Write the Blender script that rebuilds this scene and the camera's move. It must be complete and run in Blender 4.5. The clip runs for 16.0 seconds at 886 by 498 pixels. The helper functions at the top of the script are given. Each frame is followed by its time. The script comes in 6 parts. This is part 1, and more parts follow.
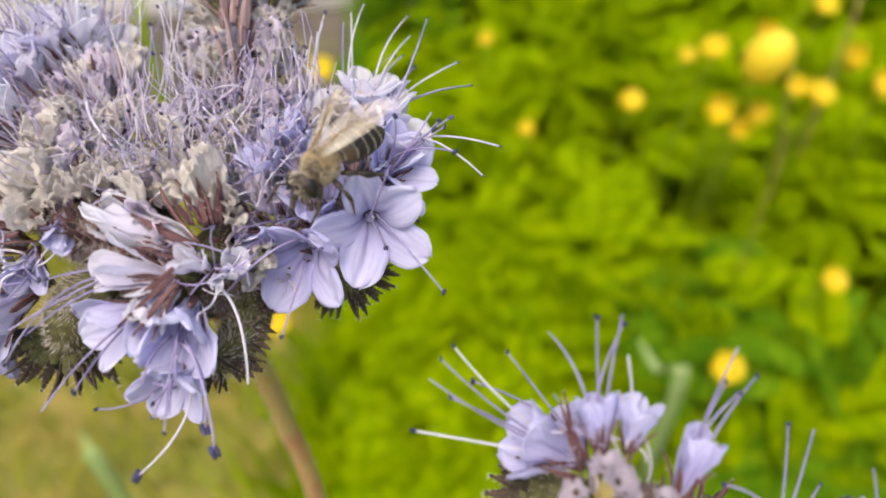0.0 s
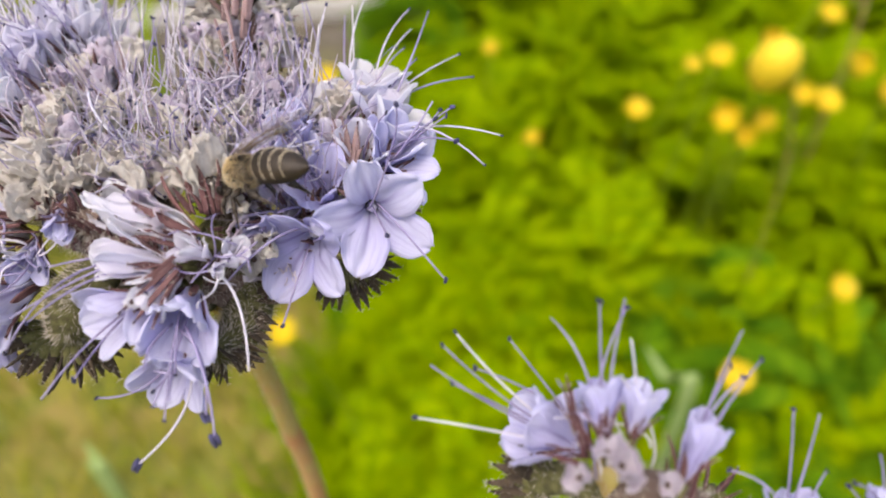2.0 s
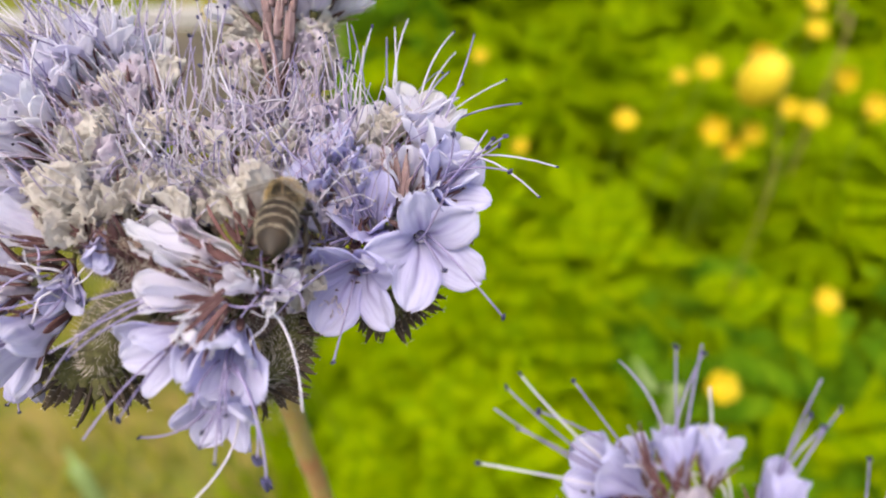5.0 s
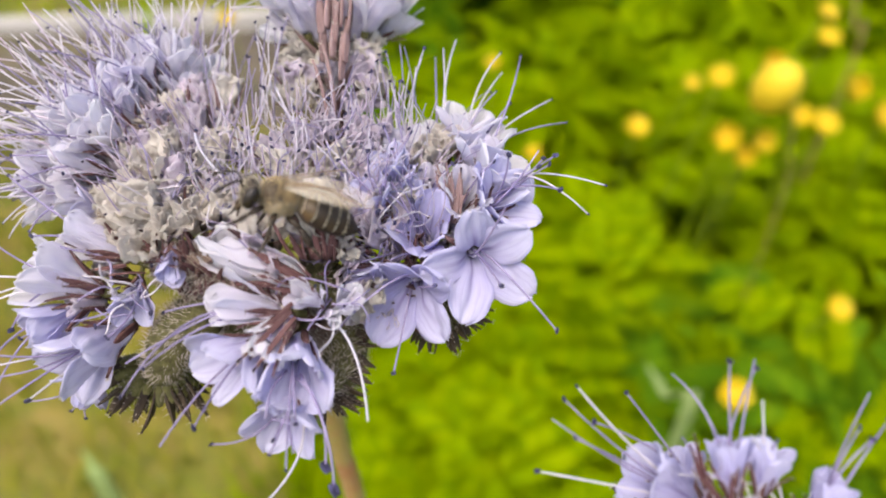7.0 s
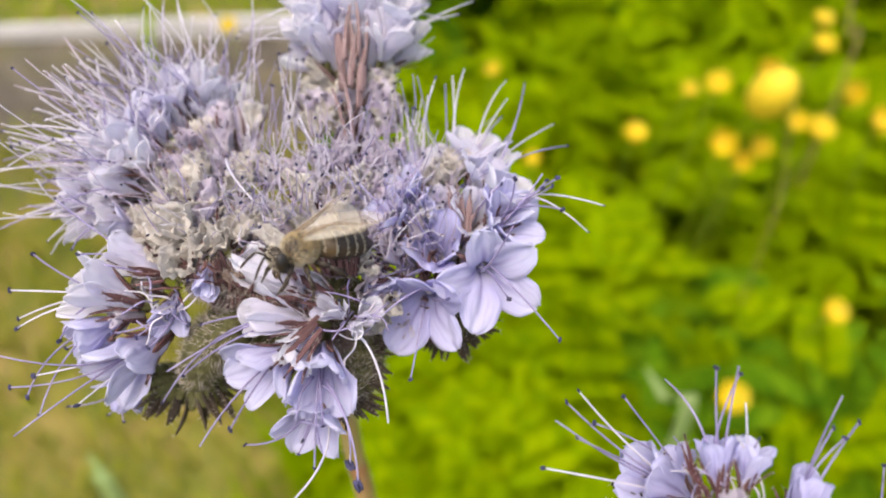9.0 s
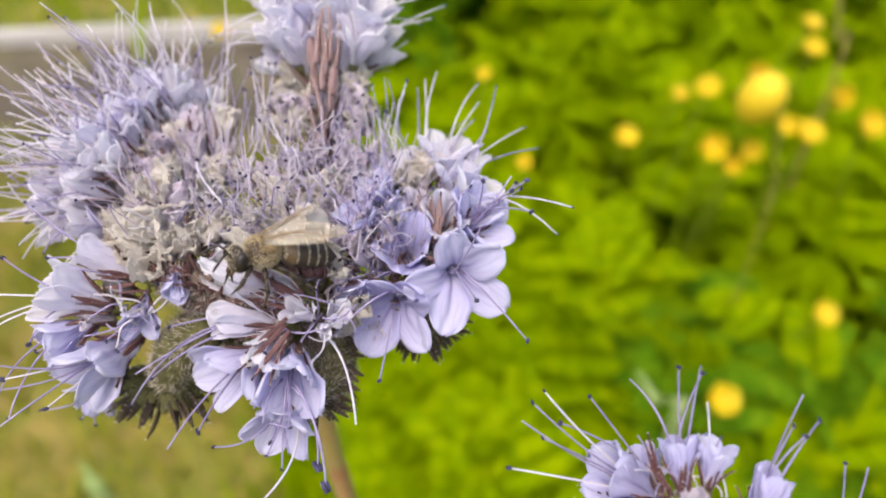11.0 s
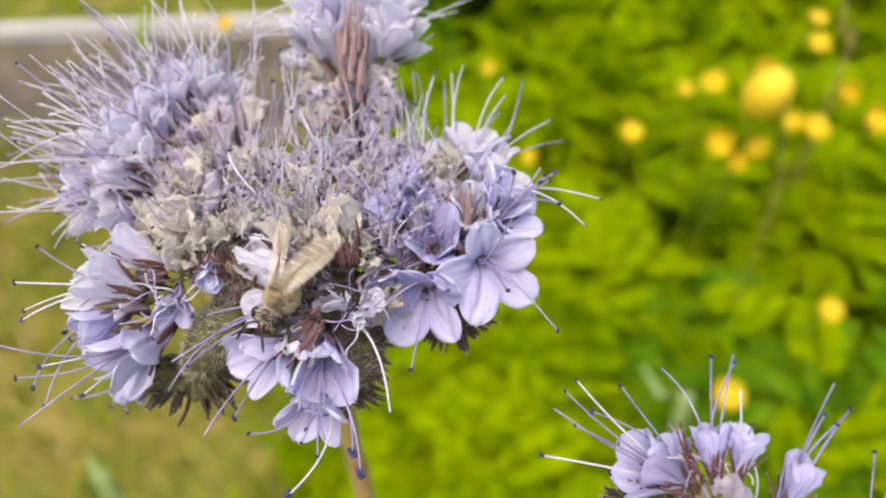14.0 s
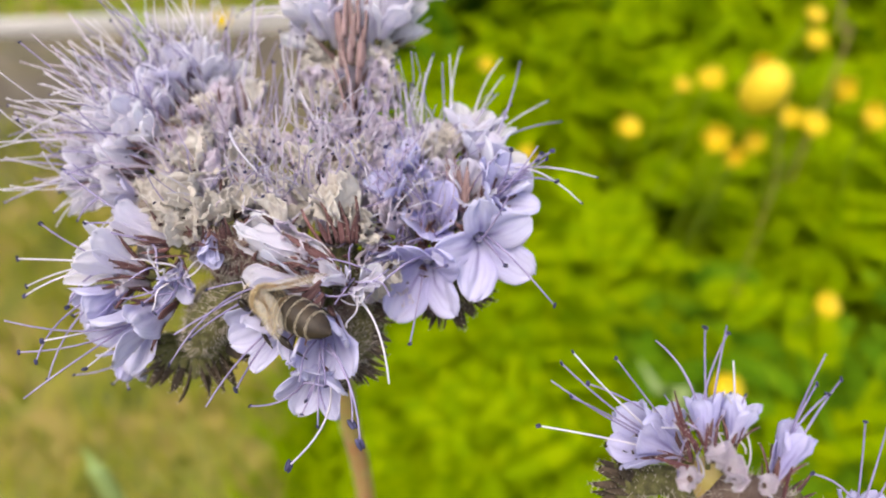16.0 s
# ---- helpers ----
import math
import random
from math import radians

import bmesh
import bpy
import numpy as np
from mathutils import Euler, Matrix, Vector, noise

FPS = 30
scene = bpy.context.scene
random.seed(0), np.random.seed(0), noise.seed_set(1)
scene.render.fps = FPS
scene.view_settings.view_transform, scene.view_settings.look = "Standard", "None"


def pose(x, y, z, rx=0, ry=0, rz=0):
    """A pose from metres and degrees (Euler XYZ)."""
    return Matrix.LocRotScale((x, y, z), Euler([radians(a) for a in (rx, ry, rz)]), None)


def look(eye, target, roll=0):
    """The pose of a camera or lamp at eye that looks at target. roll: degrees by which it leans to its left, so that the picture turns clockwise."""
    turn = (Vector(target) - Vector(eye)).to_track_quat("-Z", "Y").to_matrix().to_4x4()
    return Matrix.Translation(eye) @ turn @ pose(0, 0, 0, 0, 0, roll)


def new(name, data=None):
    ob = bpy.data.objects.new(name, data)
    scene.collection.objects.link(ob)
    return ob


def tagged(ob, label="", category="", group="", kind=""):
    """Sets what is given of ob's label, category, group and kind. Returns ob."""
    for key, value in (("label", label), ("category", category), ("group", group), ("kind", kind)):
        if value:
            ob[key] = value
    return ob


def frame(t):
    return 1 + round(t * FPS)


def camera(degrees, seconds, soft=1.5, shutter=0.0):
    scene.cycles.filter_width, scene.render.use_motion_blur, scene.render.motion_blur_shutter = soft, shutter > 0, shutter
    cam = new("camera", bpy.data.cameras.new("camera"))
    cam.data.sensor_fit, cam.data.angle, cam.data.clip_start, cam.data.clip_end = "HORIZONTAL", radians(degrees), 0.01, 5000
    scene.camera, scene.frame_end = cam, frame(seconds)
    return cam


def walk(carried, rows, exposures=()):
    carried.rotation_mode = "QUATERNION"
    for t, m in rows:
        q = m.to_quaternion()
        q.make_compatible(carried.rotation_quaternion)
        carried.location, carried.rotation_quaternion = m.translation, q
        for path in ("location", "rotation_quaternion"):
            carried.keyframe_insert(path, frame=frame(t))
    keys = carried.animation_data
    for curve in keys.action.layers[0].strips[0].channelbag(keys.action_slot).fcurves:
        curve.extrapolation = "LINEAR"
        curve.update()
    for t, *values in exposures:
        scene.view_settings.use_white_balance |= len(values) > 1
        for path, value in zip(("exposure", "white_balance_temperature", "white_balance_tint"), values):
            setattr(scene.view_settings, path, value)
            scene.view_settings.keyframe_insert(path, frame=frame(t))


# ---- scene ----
DEGREES = 60.2
cam = camera(DEGREES, 16.0, soft=1.9)
EYE, TILT = 0.70, -45.0  # the first eye's height in metres, and its tilt
HEAD = pose(0, 0, EYE, TILT)  # the axes of the first eye: x right, y ahead, z up
MM = 0.001

# seconds; millimetres right, ahead and up of the first eye; yaw, pitch, roll
PATH = [
    (0, 0.42, 0.13, 0.15, 0.041, -0.014, 0.009),
    (0.5, 0.25, 0.48, -0.43, 0.115, 0.179, 0.060),
    (1, -0.12, 0.79, -0.92, -0.031, 0.258, -0.042),
    (1.5, -0.64, 1.13, -1.28, 0.132, 0.414, -0.013),
    (2, -1.30, 1.56, -1.47, 0.287, 0.838, 0.186),
    (2.5, -2.13, 2.00, -1.52, 0.250, 1.026, 0.064),
    (3, -3.10, 2.34, -1.46, 0.214, 1.222, -0.048),
    (3.5, -4.11, 2.50, -1.27, 0.039, 1.241, -0.209),
    (3.7, -4.50, 2.51, -1.15, -0.386, 1.152, 0.021),
    (5.8, -8.40, 1.60, 0.66, -1.255, 1.316, -0.789),
    (6, -8.87, 1.31, 0.80, -0.836, 1.066, -0.605),
    (6.5, -10.03, 0.30, 1.14, -0.577, 1.261, -0.889),
    (7, -10.96, -1.15, 1.44, -0.703, 1.464, -0.899),
    (7.5, -11.49, -2.86, 1.67, -0.631, 1.463, -1.204),
    (8, -11.67, -4.52, 1.85, -0.795, 1.708, -0.865),
    (8.5, -11.66, -5.85, 2.05, -0.697, 1.663, -0.906),
    (9, -11.56, -6.75, 2.32, -0.704, 1.740, -0.712),
    (9.5, -11.36, -7.26, 2.58, -0.638, 1.962, -0.502),
    (10, -11.13, -7.48, 2.75, -0.819, 2.002, -0.464),
    (10.2, -11.05, -7.50, 2.77, -1.032, 2.065, -0.376),
    (12.3, -11.95, -6.96, 2.27, -1.293, 1.688, -0.548),
    (12.5, -12.11, -7.03, 2.20, -1.058, 1.610, -0.650),
    (13, -12.54, -7.31, 1.99, -1.111, 1.853, -0.466),
    (13.5, -13.00, -7.65, 1.67, -1.177, 1.855, -0.627),
    (14, -13.46, -7.92, 1.26, -1.160, 1.781, -0.691),
    (14.5, -13.86, -8.06, 0.81, -1.202, 1.496, -0.725),
    (15, -14.10, -8.09, 0.43, -1.430, 1.616, -0.728),
    (15.5, -14.16, -8.10, 0.15, -1.397, 1.591, -0.725),
    (16, -14.01, -8.22, -0.07, -1.392, 1.590, -0.723),
]
walk(cam, [(t, HEAD @ pose(x * MM, y * MM, z * MM, 0, 0, yaw) @ pose(0, 0, 0, pitch) @ pose(0, 0, 0, 0, roll) @ pose(0, 0, 0, 90))
           for t, x, y, z, yaw, pitch, roll in PATH], ((0, 0.82, 6850, 10), (16, 0.82, 6850, 10)))
cam.data.dof.use_dof = True
cam.data.dof.focus_distance = 0.0770
cam.data.dof.aperture_fstop = 18.0

# ---- light: a bright, thinly clouded sky ----
SUN_HIGH, SUN_ROUND = 66.0, -150.0
world = bpy.data.worlds.new("sky")
scene.world = world
world.use_nodes = True
sky = world.node_tree.nodes.new("ShaderNodeTexSky")
sky.sky_type, sky.sun_disc = "NISHITA", False
sky.sun_elevation, sky.sun_rotation = radians(SUN_HIGH), radians(SUN_ROUND)
sky.dust_density, sky.air_density = 5.0, 1.0
back = world.node_tree.nodes["Background"]
world.node_tree.links.new(sky.outputs[0], back.inputs[0])
back.inputs[1].default_value = 0.158
sun = new("sun", bpy.data.lights.new("sun", "SUN"))
sun.data.energy, sun.data.angle, sun.data.color = 0.84, radians(30), (1.0, 0.96, 0.90)
a, b = radians(SUN_HIGH), radians(SUN_ROUND)
sun.matrix_basis = look((0, 0, 4), (-math.sin(b) * math.cos(a), -math.cos(b) * math.cos(a), 4 - math.sin(a)))


# ---- materials ----
class Mat:
    """A node material with short ways to add and join nodes."""

    def __init__(self, name):
        self.m = bpy.data.materials.new(name)
        self.m.use_nodes = True
        self.t = self.m.node_tree
        self.bsdf = self.t.nodes["Principled BSDF"]
        self.out = self.t.nodes["Material Output"]

    def node(self, kind, **values):
        n = self.t.nodes.new(kind)
        for key, value in values.items():
            if key.startswith("i_"):
                n.inputs[key[2:].replace("_", " ")].default_value = value
            elif key == "operation":
                n.operation = value
            elif key == "wave_type":
                n.wave_type = value
            elif key == "bands_direction":
                n.bands_direction = value
        return n

    def join(self, a, b):
        self.t.links.new(a, b)

    def ramp(self, source, stops):
        n = self.t.nodes.new("ShaderNodeValToRGB")
        e = n.color_ramp.elements
        while len(e) < len(stops):
            e.new(0.5)
        for item, (at, colour) in zip(e, stops):
            item.position, item.color = at, (*colour, 1)
        self.join(source, n.inputs[0])
        return n.outputs[0]

    def mix(self, factor, one, two, kind="MIX"):
        n = self.t.nodes.new("ShaderNodeMix")
        n.data_type, n.blend_type = "RGBA", kind
        for socket, value in ((n.inputs[0], factor), (n.inputs[6], one), (n.inputs[7], two)):
            if isinstance(value, (int, float)):
                socket.default_value = value
            elif isinstance(value, tuple):
                socket.default_value = (*value, 1)
            else:
                self.join(value, socket)
        return n.outputs[2]

    def noise(self, scale, detail=3, space="Object", stretch=(1, 1, 1), rough=0.55):
        c = self.t.nodes.new("ShaderNodeTexCoord")
        p = self.t.nodes.new("ShaderNodeMapping")
        p.inputs["Scale"].default_value = stretch
        self.join(c.outputs[space], p.inputs[0])
        n = self.node("ShaderNodeTexNoise", i_Scale=scale, i_Detail=detail, i_Roughness=rough)
        self.join(p.outputs[0], n.inputs["Vector"])
        return n.outputs["Fac"]

    def random(self):
        return self.t.nodes.new("ShaderNodeObjectInfo").outputs["Random"]

    def bump(self, height, strength=0.3, distance=0.0002):
        n = self.node("ShaderNodeBump", i_Strength=strength, i_Distance=distance)
        self.join(height, n.inputs["Height"])
        self.join(n.outputs[0], self.bsdf.inputs["Normal"])

    def finish(self, colour, rough=0.6, sheer=0.0, metal=0.0, sheen=0.0, glow=None):
        if isinstance(colour, tuple):
            self.bsdf.inputs["Base Color"].default_value = (*colour, 1)
        else:
            self.join(colour, self.bsdf.inputs["Base Color"])
        self.bsdf.inputs["Roughness"].default_value = rough
        self.bsdf.inputs["Metallic"].default_value = metal
        self.bsdf.inputs["Sheen Weight"].default_value = sheen
        if sheer:
            shine = self.t.nodes.new("ShaderNodeBsdfTranslucent")
            if isinstance(colour, tuple):
                shine.inputs[0].default_value = (*colour, 1)
            else:
                self.join(colour, shine.inputs[0])
            both = self.t.nodes.new("ShaderNodeMixShader")
            both.inputs[0].default_value = sheer
            self.join(self.bsdf.outputs[0], both.inputs[1])
            self.join(shine.outputs[0], both.inputs[2])
            self.join(both.outputs[0], self.out.inputs[0])
        return self.m


def petal_material(name, pale, deep, vein, sheer=0.3):
    """A thin petal: paler towards the rim, with fine veins that run along it."""
    m = Mat(name)
    uv = m.t.nodes.new("ShaderNodeTexCoord").outputs["UV"]
    parts = m.t.nodes.new("ShaderNodeSeparateXYZ")
    m.join(uv, parts.inputs[0])
    fade = m.ramp(parts.outputs[1], [(0.0, pale), (0.14, pale), (0.36, deep), (0.62, tuple((a + b) / 2 for a, b in zip(pale, deep))), (0.88, pale)])
    fine = m.noise(1.0, 4, "UV", (22, 2.2, 1))
    lines = m.ramp(fine, [(0.36, (0.45, 0.45, 0.45)), (0.52, (0, 0, 0))])
    mid = m.node("ShaderNodeMath", operation="SUBTRACT")
    m.join(parts.outputs[0], mid.inputs[0])
    mid.inputs[1].default_value = 0.5
    far = m.node("ShaderNodeMath", operation="ABSOLUTE")
    m.join(mid.outputs[0], far.inputs[0])
    rib = m.ramp(far.outputs[0], [(0.0, (0.75, 0.75, 0.75)), (0.03, (0.6, 0.6, 0.6)), (0.09, (0, 0, 0))])
    rib = m.mix(1.0, rib, m.ramp(parts.outputs[1], [(0.35, (1, 1, 1)), (0.85, (0, 0, 0))]), "MULTIPLY")
    colour = m.mix(rib, m.mix(m.mix(1.0, lines, (0.45, 0.45, 0.45), "MULTIPLY"), fade, vein), vein)
    tint = m.ramp(m.random(), [(0.0, (0.97, 0.95, 1.0)), (0.5, (1.0, 1.0, 1.0)), (1.0, (0.93, 0.92, 0.99))])
    colour = m.mix(1.0, colour, tint, "MULTIPLY")
    colour = m.mix(1.0, colour, m.ramp(m.noise(350, 4), [(0.35, (0.95, 0.94, 0.97)), (0.6, (1, 1, 1))]), "MULTIPLY")
    colour = m.mix(m.mix(1.0, m.ramp(m.noise(600, 3), [(0.55, (0, 0, 0)), (0.75, (1, 1, 1))]), (0.25, 0.25, 0.25), "MULTIPLY"), colour, pale)
    m.bump(m.mix(0.4, fine, m.noise(900, 4)), 0.45, 0.0002)
    m.bsdf.inputs['Specular IOR Level'].default_value = 0.2
    return m.finish(colour, 0.8, sheer)


def plain(name, stops, scale, rough=0.6, sheer=0.0, stretch=(1, 1, 1), vary=0.2, bump=0.3, deep=0.0002, sheen=0.0):
    """A surface whose colour runs over the given stops with noise at two scales."""
    m = Mat(name)
    coarse, fine = m.noise(scale, 3, stretch=stretch), m.noise(scale * 7, 4, stretch=stretch)
    value = m.mix(0.35, coarse, fine)
    span = [(0.32 + 0.36 * i / max(1, len(stops) - 1), c) for i, c in enumerate(stops)]
    colour = m.ramp(value, span)
    if vary:
        tint = m.ramp(m.random(), [(0.0, (1 - vary,) * 3), (1.0, (1.0, 1.0, 1.0))])
        colour = m.mix(1.0, colour, tint, "MULTIPLY")
    m.bump(fine, bump, deep)
    return m.finish(colour, rough, sheer, sheen=sheen)


PETAL = petal_material("petal_lilac", (0.712, 0.71, 0.905), (0.605, 0.59, 0.845), (0.27, 0.22, 0.50), 0.48)
PETAL_PALE = petal_material("petal_pale", (0.782, 0.785, 0.935), (0.68, 0.672, 0.875), (0.32, 0.27, 0.54), 0.50)
PETAL_WHITE = petal_material("petal_white", (0.93, 0.928, 0.955), (0.91, 0.905, 0.945), (0.80, 0.785, 0.89), 0.68)
FILAMENT = plain("filament_lilac", [(0.22, 0.18, 0.37), (0.37, 0.32, 0.54), (0.53, 0.48, 0.70)], 150, 0.55, 0.2, vary=0.25)
FILAMENT_PALE = plain("filament_pale", [(0.68, 0.64, 0.76), (0.85, 0.82, 0.89)], 150, 0.55, 0.25, vary=0.2)
FILAMENT_OLD = plain("filament_faded", [(0.46, 0.36, 0.50), (0.64, 0.54, 0.68), (0.80, 0.73, 0.83)], 150, 0.6, 0.2, vary=0.3)
ANTHER = plain("anther_indigo", [(0.015, 0.015, 0.03), (0.04, 0.038, 0.09), (0.11, 0.10, 0.24)], 1500, 0.8, bump=0.5)
SEPAL = plain("sepal_brown", [(0.075, 0.028, 0.030), (0.16, 0.072, 0.072), (0.33, 0.21, 0.20)], 900, 0.8, stretch=(1, 1, 0.2), vary=0.35)
SEPAL_RED = plain("sepal_dark_red", [(0.045, 0.010, 0.016), (0.09, 0.026, 0.032), (0.17, 0.075, 0.08)], 900, 0.75, stretch=(1, 1, 0.2), vary=0.3)
SEPAL_PINK = plain("sepal_pinkish", [(0.20, 0.115, 0.11), (0.34, 0.225, 0.225), (0.50, 0.37, 0.38)], 900, 0.8, 0.2, stretch=(1, 1, 0.2), vary=0.3)
SEPAL_DARK = plain("sepal_dark", [(0.030, 0.020, 0.014), (0.068, 0.046, 0.029), (0.12, 0.088, 0.05)], 900, 0.85, vary=0.4)
BUD = plain("bud_green", [(0.06, 0.06, 0.018), (0.13, 0.125, 0.035), (0.22, 0.20, 0.08)], 700, 0.8, vary=0.25)
AXIS_GREEN = plain("cyme_axis_green", [(0.03, 0.03, 0.012), (0.11, 0.105, 0.035), (0.21, 0.20, 0.08)], 1100, 0.9, vary=0.0, bump=0.8, deep=0.0006)
AXIS = plain("cyme_axis_brown", [(0.07, 0.045, 0.036), (0.155, 0.105, 0.085), (0.26, 0.20, 0.17)], 700, 0.9, vary=0.0, bump=0.7, deep=0.0005)
HAIR = plain("plant_hair", [(0.42, 0.36, 0.30), (0.66, 0.60, 0.54)], 300, 0.6, 0.2, vary=0.0)
DRY = plain("withered_corolla", [(0.765, 0.70, 0.645), (0.91, 0.875, 0.825), (0.965, 0.95, 0.925)], 420, 0.9, 0.55, vary=0.14, bump=0.8, deep=0.0004)
DRY_LILAC = plain("fading_corolla", [(0.76, 0.66, 0.77), (0.90, 0.84, 0.93), (0.965, 0.94, 0.98)], 420, 0.85, 0.55, vary=0.14, bump=0.8, deep=0.0004)
STEM = plain("stalk_green_red", [(0.36, 0.34, 0.08), (0.42, 0.29, 0.10), (0.43, 0.17, 0.08)], 60, 0.6, stretch=(1, 1, 0.25), vary=0.0, bump=0.4)


# ---- building helpers ----
rng = random.Random(7)


def mesh_of(name, verts, faces, materials, which=None, uvs=None, smooth=True):
    """A mesh from lists; which: the material of each face; uvs: one pair a vertex."""
    me = bpy.data.meshes.new(name)
    me.from_pydata([tuple(v) for v in verts], [], faces)
    for m in materials:
        me.materials.append(m)
    if which is not None:
        me.polygons.foreach_set("material_index", which)
    me.polygons.foreach_set("use_smooth", [smooth] * len(me.polygons))
    if uvs is not None:
        layer = me.uv_layers.new(name="UVMap")
        for loop in me.loops:
            layer.data[loop.index].uv = uvs[loop.vertex_index]
    me.update()
    return me


def part(name, me, parent, m=None, label="", kind=""):
    """Links a mesh as one part under a thing or under a part, at the pose m in its parent's space."""
    ob = new(name, me)
    ob.parent = parent
    if m is not None:
        ob.matrix_basis = m
    return tagged(ob, label, "", "", kind)


def thing(name, m, label, category, group="", kind=""):
    ob = new(name)
    ob.empty_display_size = 0.01
    ob.matrix_basis = m
    return tagged(ob, label, category, group, kind)


def facing(pos, way, spin=0.0):
    """A pose in millimetres whose z points along way."""
    turn = Vector(way).to_track_quat("Z", "Y").to_matrix().to_4x4()
    return Matrix.Translation(Vector(pos) * MM) @ turn @ pose(0, 0, 0, 0, 0, spin)


def tube(points, radii, sides=6, cap=True):
    """Vertices and faces of a tube along points."""
    verts, faces = [], []
    points = [Vector(p) for p in points]
    side = None
    for i, p in enumerate(points):
        way = (points[min(i + 1, len(points) - 1)] - points[max(i - 1, 0)]).normalized()
        if side is None:
            side = way.orthogonal().normalized()
        side = (side - way * side.dot(way)).normalized()
        up = way.cross(side)
        for k in range(sides):
            a = math.tau * k / sides
            verts.append(p + (side * math.cos(a) + up * math.sin(a)) * radii[i])
    for i in range(len(points) - 1):
        for k in range(sides):
            n = (k + 1) % sides
            faces.append((i * sides + k, i * sides + n, (i + 1) * sides + n, (i + 1) * sides + k))
    if cap:
        faces.append(tuple(reversed(range(sides))))
        faces.append(tuple(range((len(points) - 1) * sides, len(points) * sides)))
    return verts, faces


def ball(centre, sizes, rings=6, sides=8, way=(0, 0, 1)):
    """Vertices and faces of an ellipsoid whose long axis points along way."""
    turn = Vector(way).to_track_quat("Z", "Y").to_matrix()
    verts, faces = [], []
    for i in range(rings + 1):
        a = math.pi * (0.02 + 0.96 * i / rings)
        for k in range(sides):
            b = math.tau * k / sides
            v = Vector((sizes[0] * math.sin(a) * math.cos(b), sizes[1] * math.sin(a) * math.sin(b), sizes[2] * math.cos(a)))
            verts.append(Vector(centre) + turn @ v)
    for i in range(rings):
        for k in range(sides):
            n = (k + 1) % sides
            faces.append((i * sides + k, (i + 1) * sides + k, (i + 1) * sides + n, i * sides + n))
    faces += [tuple(range(sides)), tuple(reversed(range(rings * sides, (rings + 1) * sides)))]
    return verts, faces


def gather(*pieces):
    """Joins (verts, faces, material index) triples."""
    verts, faces, which = [], [], []
    for v, f, m in pieces:
        base = len(verts)
        verts += v
        faces += [tuple(base + i for i in face) for face in f]
        which += [m] * len(f)
    return verts, faces, which


def bezier(a, b, c, n):
    return [a * (1 - t) ** 2 + b * 2 * t * (1 - t) + c * t * t for t in (i / n for i in range(n + 1))]


def sheet(rows, thick, uvs=None):
    """A grid of points made into a thin closed body."""
    nr, nc = len(rows), len(rows[0])
    front = [Vector(p) for row in rows for p in row]
    normals = []
    for i in range(nr):
        for k in range(nc):
            u = front[i * nc + min(k + 1, nc - 1)] - front[i * nc + max(k - 1, 0)]
            v = front[min(i + 1, nr - 1) * nc + k] - front[max(i - 1, 0) * nc + k]
            n = u.cross(v)
            normals.append(n.normalized() if n.length > 1e-12 else Vector((0, 0, 1)))
    verts = front + [p - n * thick for p, n in zip(front, normals)]
    off, faces = nr * nc, []
    for i in range(nr - 1):
        for k in range(nc - 1):
            q = (i * nc + k, i * nc + k + 1, (i + 1) * nc + k + 1, (i + 1) * nc + k)
            faces += [q, tuple(off + j for j in reversed(q))]
    edge = [k for k in range(nc)] + [i * nc + nc - 1 for i in range(1, nr)] + [(nr - 1) * nc + k for k in range(nc - 2, -1, -1)] + [i * nc for i in range(nr - 2, 0, -1)]
    for a, b in zip(edge, edge[1:] + edge[:1]):
        faces.append((b, a, off + a, off + b))
    return verts, faces, (uvs + uvs if uvs else None)


# ---- the phacelia: petals, stamens, sepals, buds ----
PETALS, DRIED = {}, {}


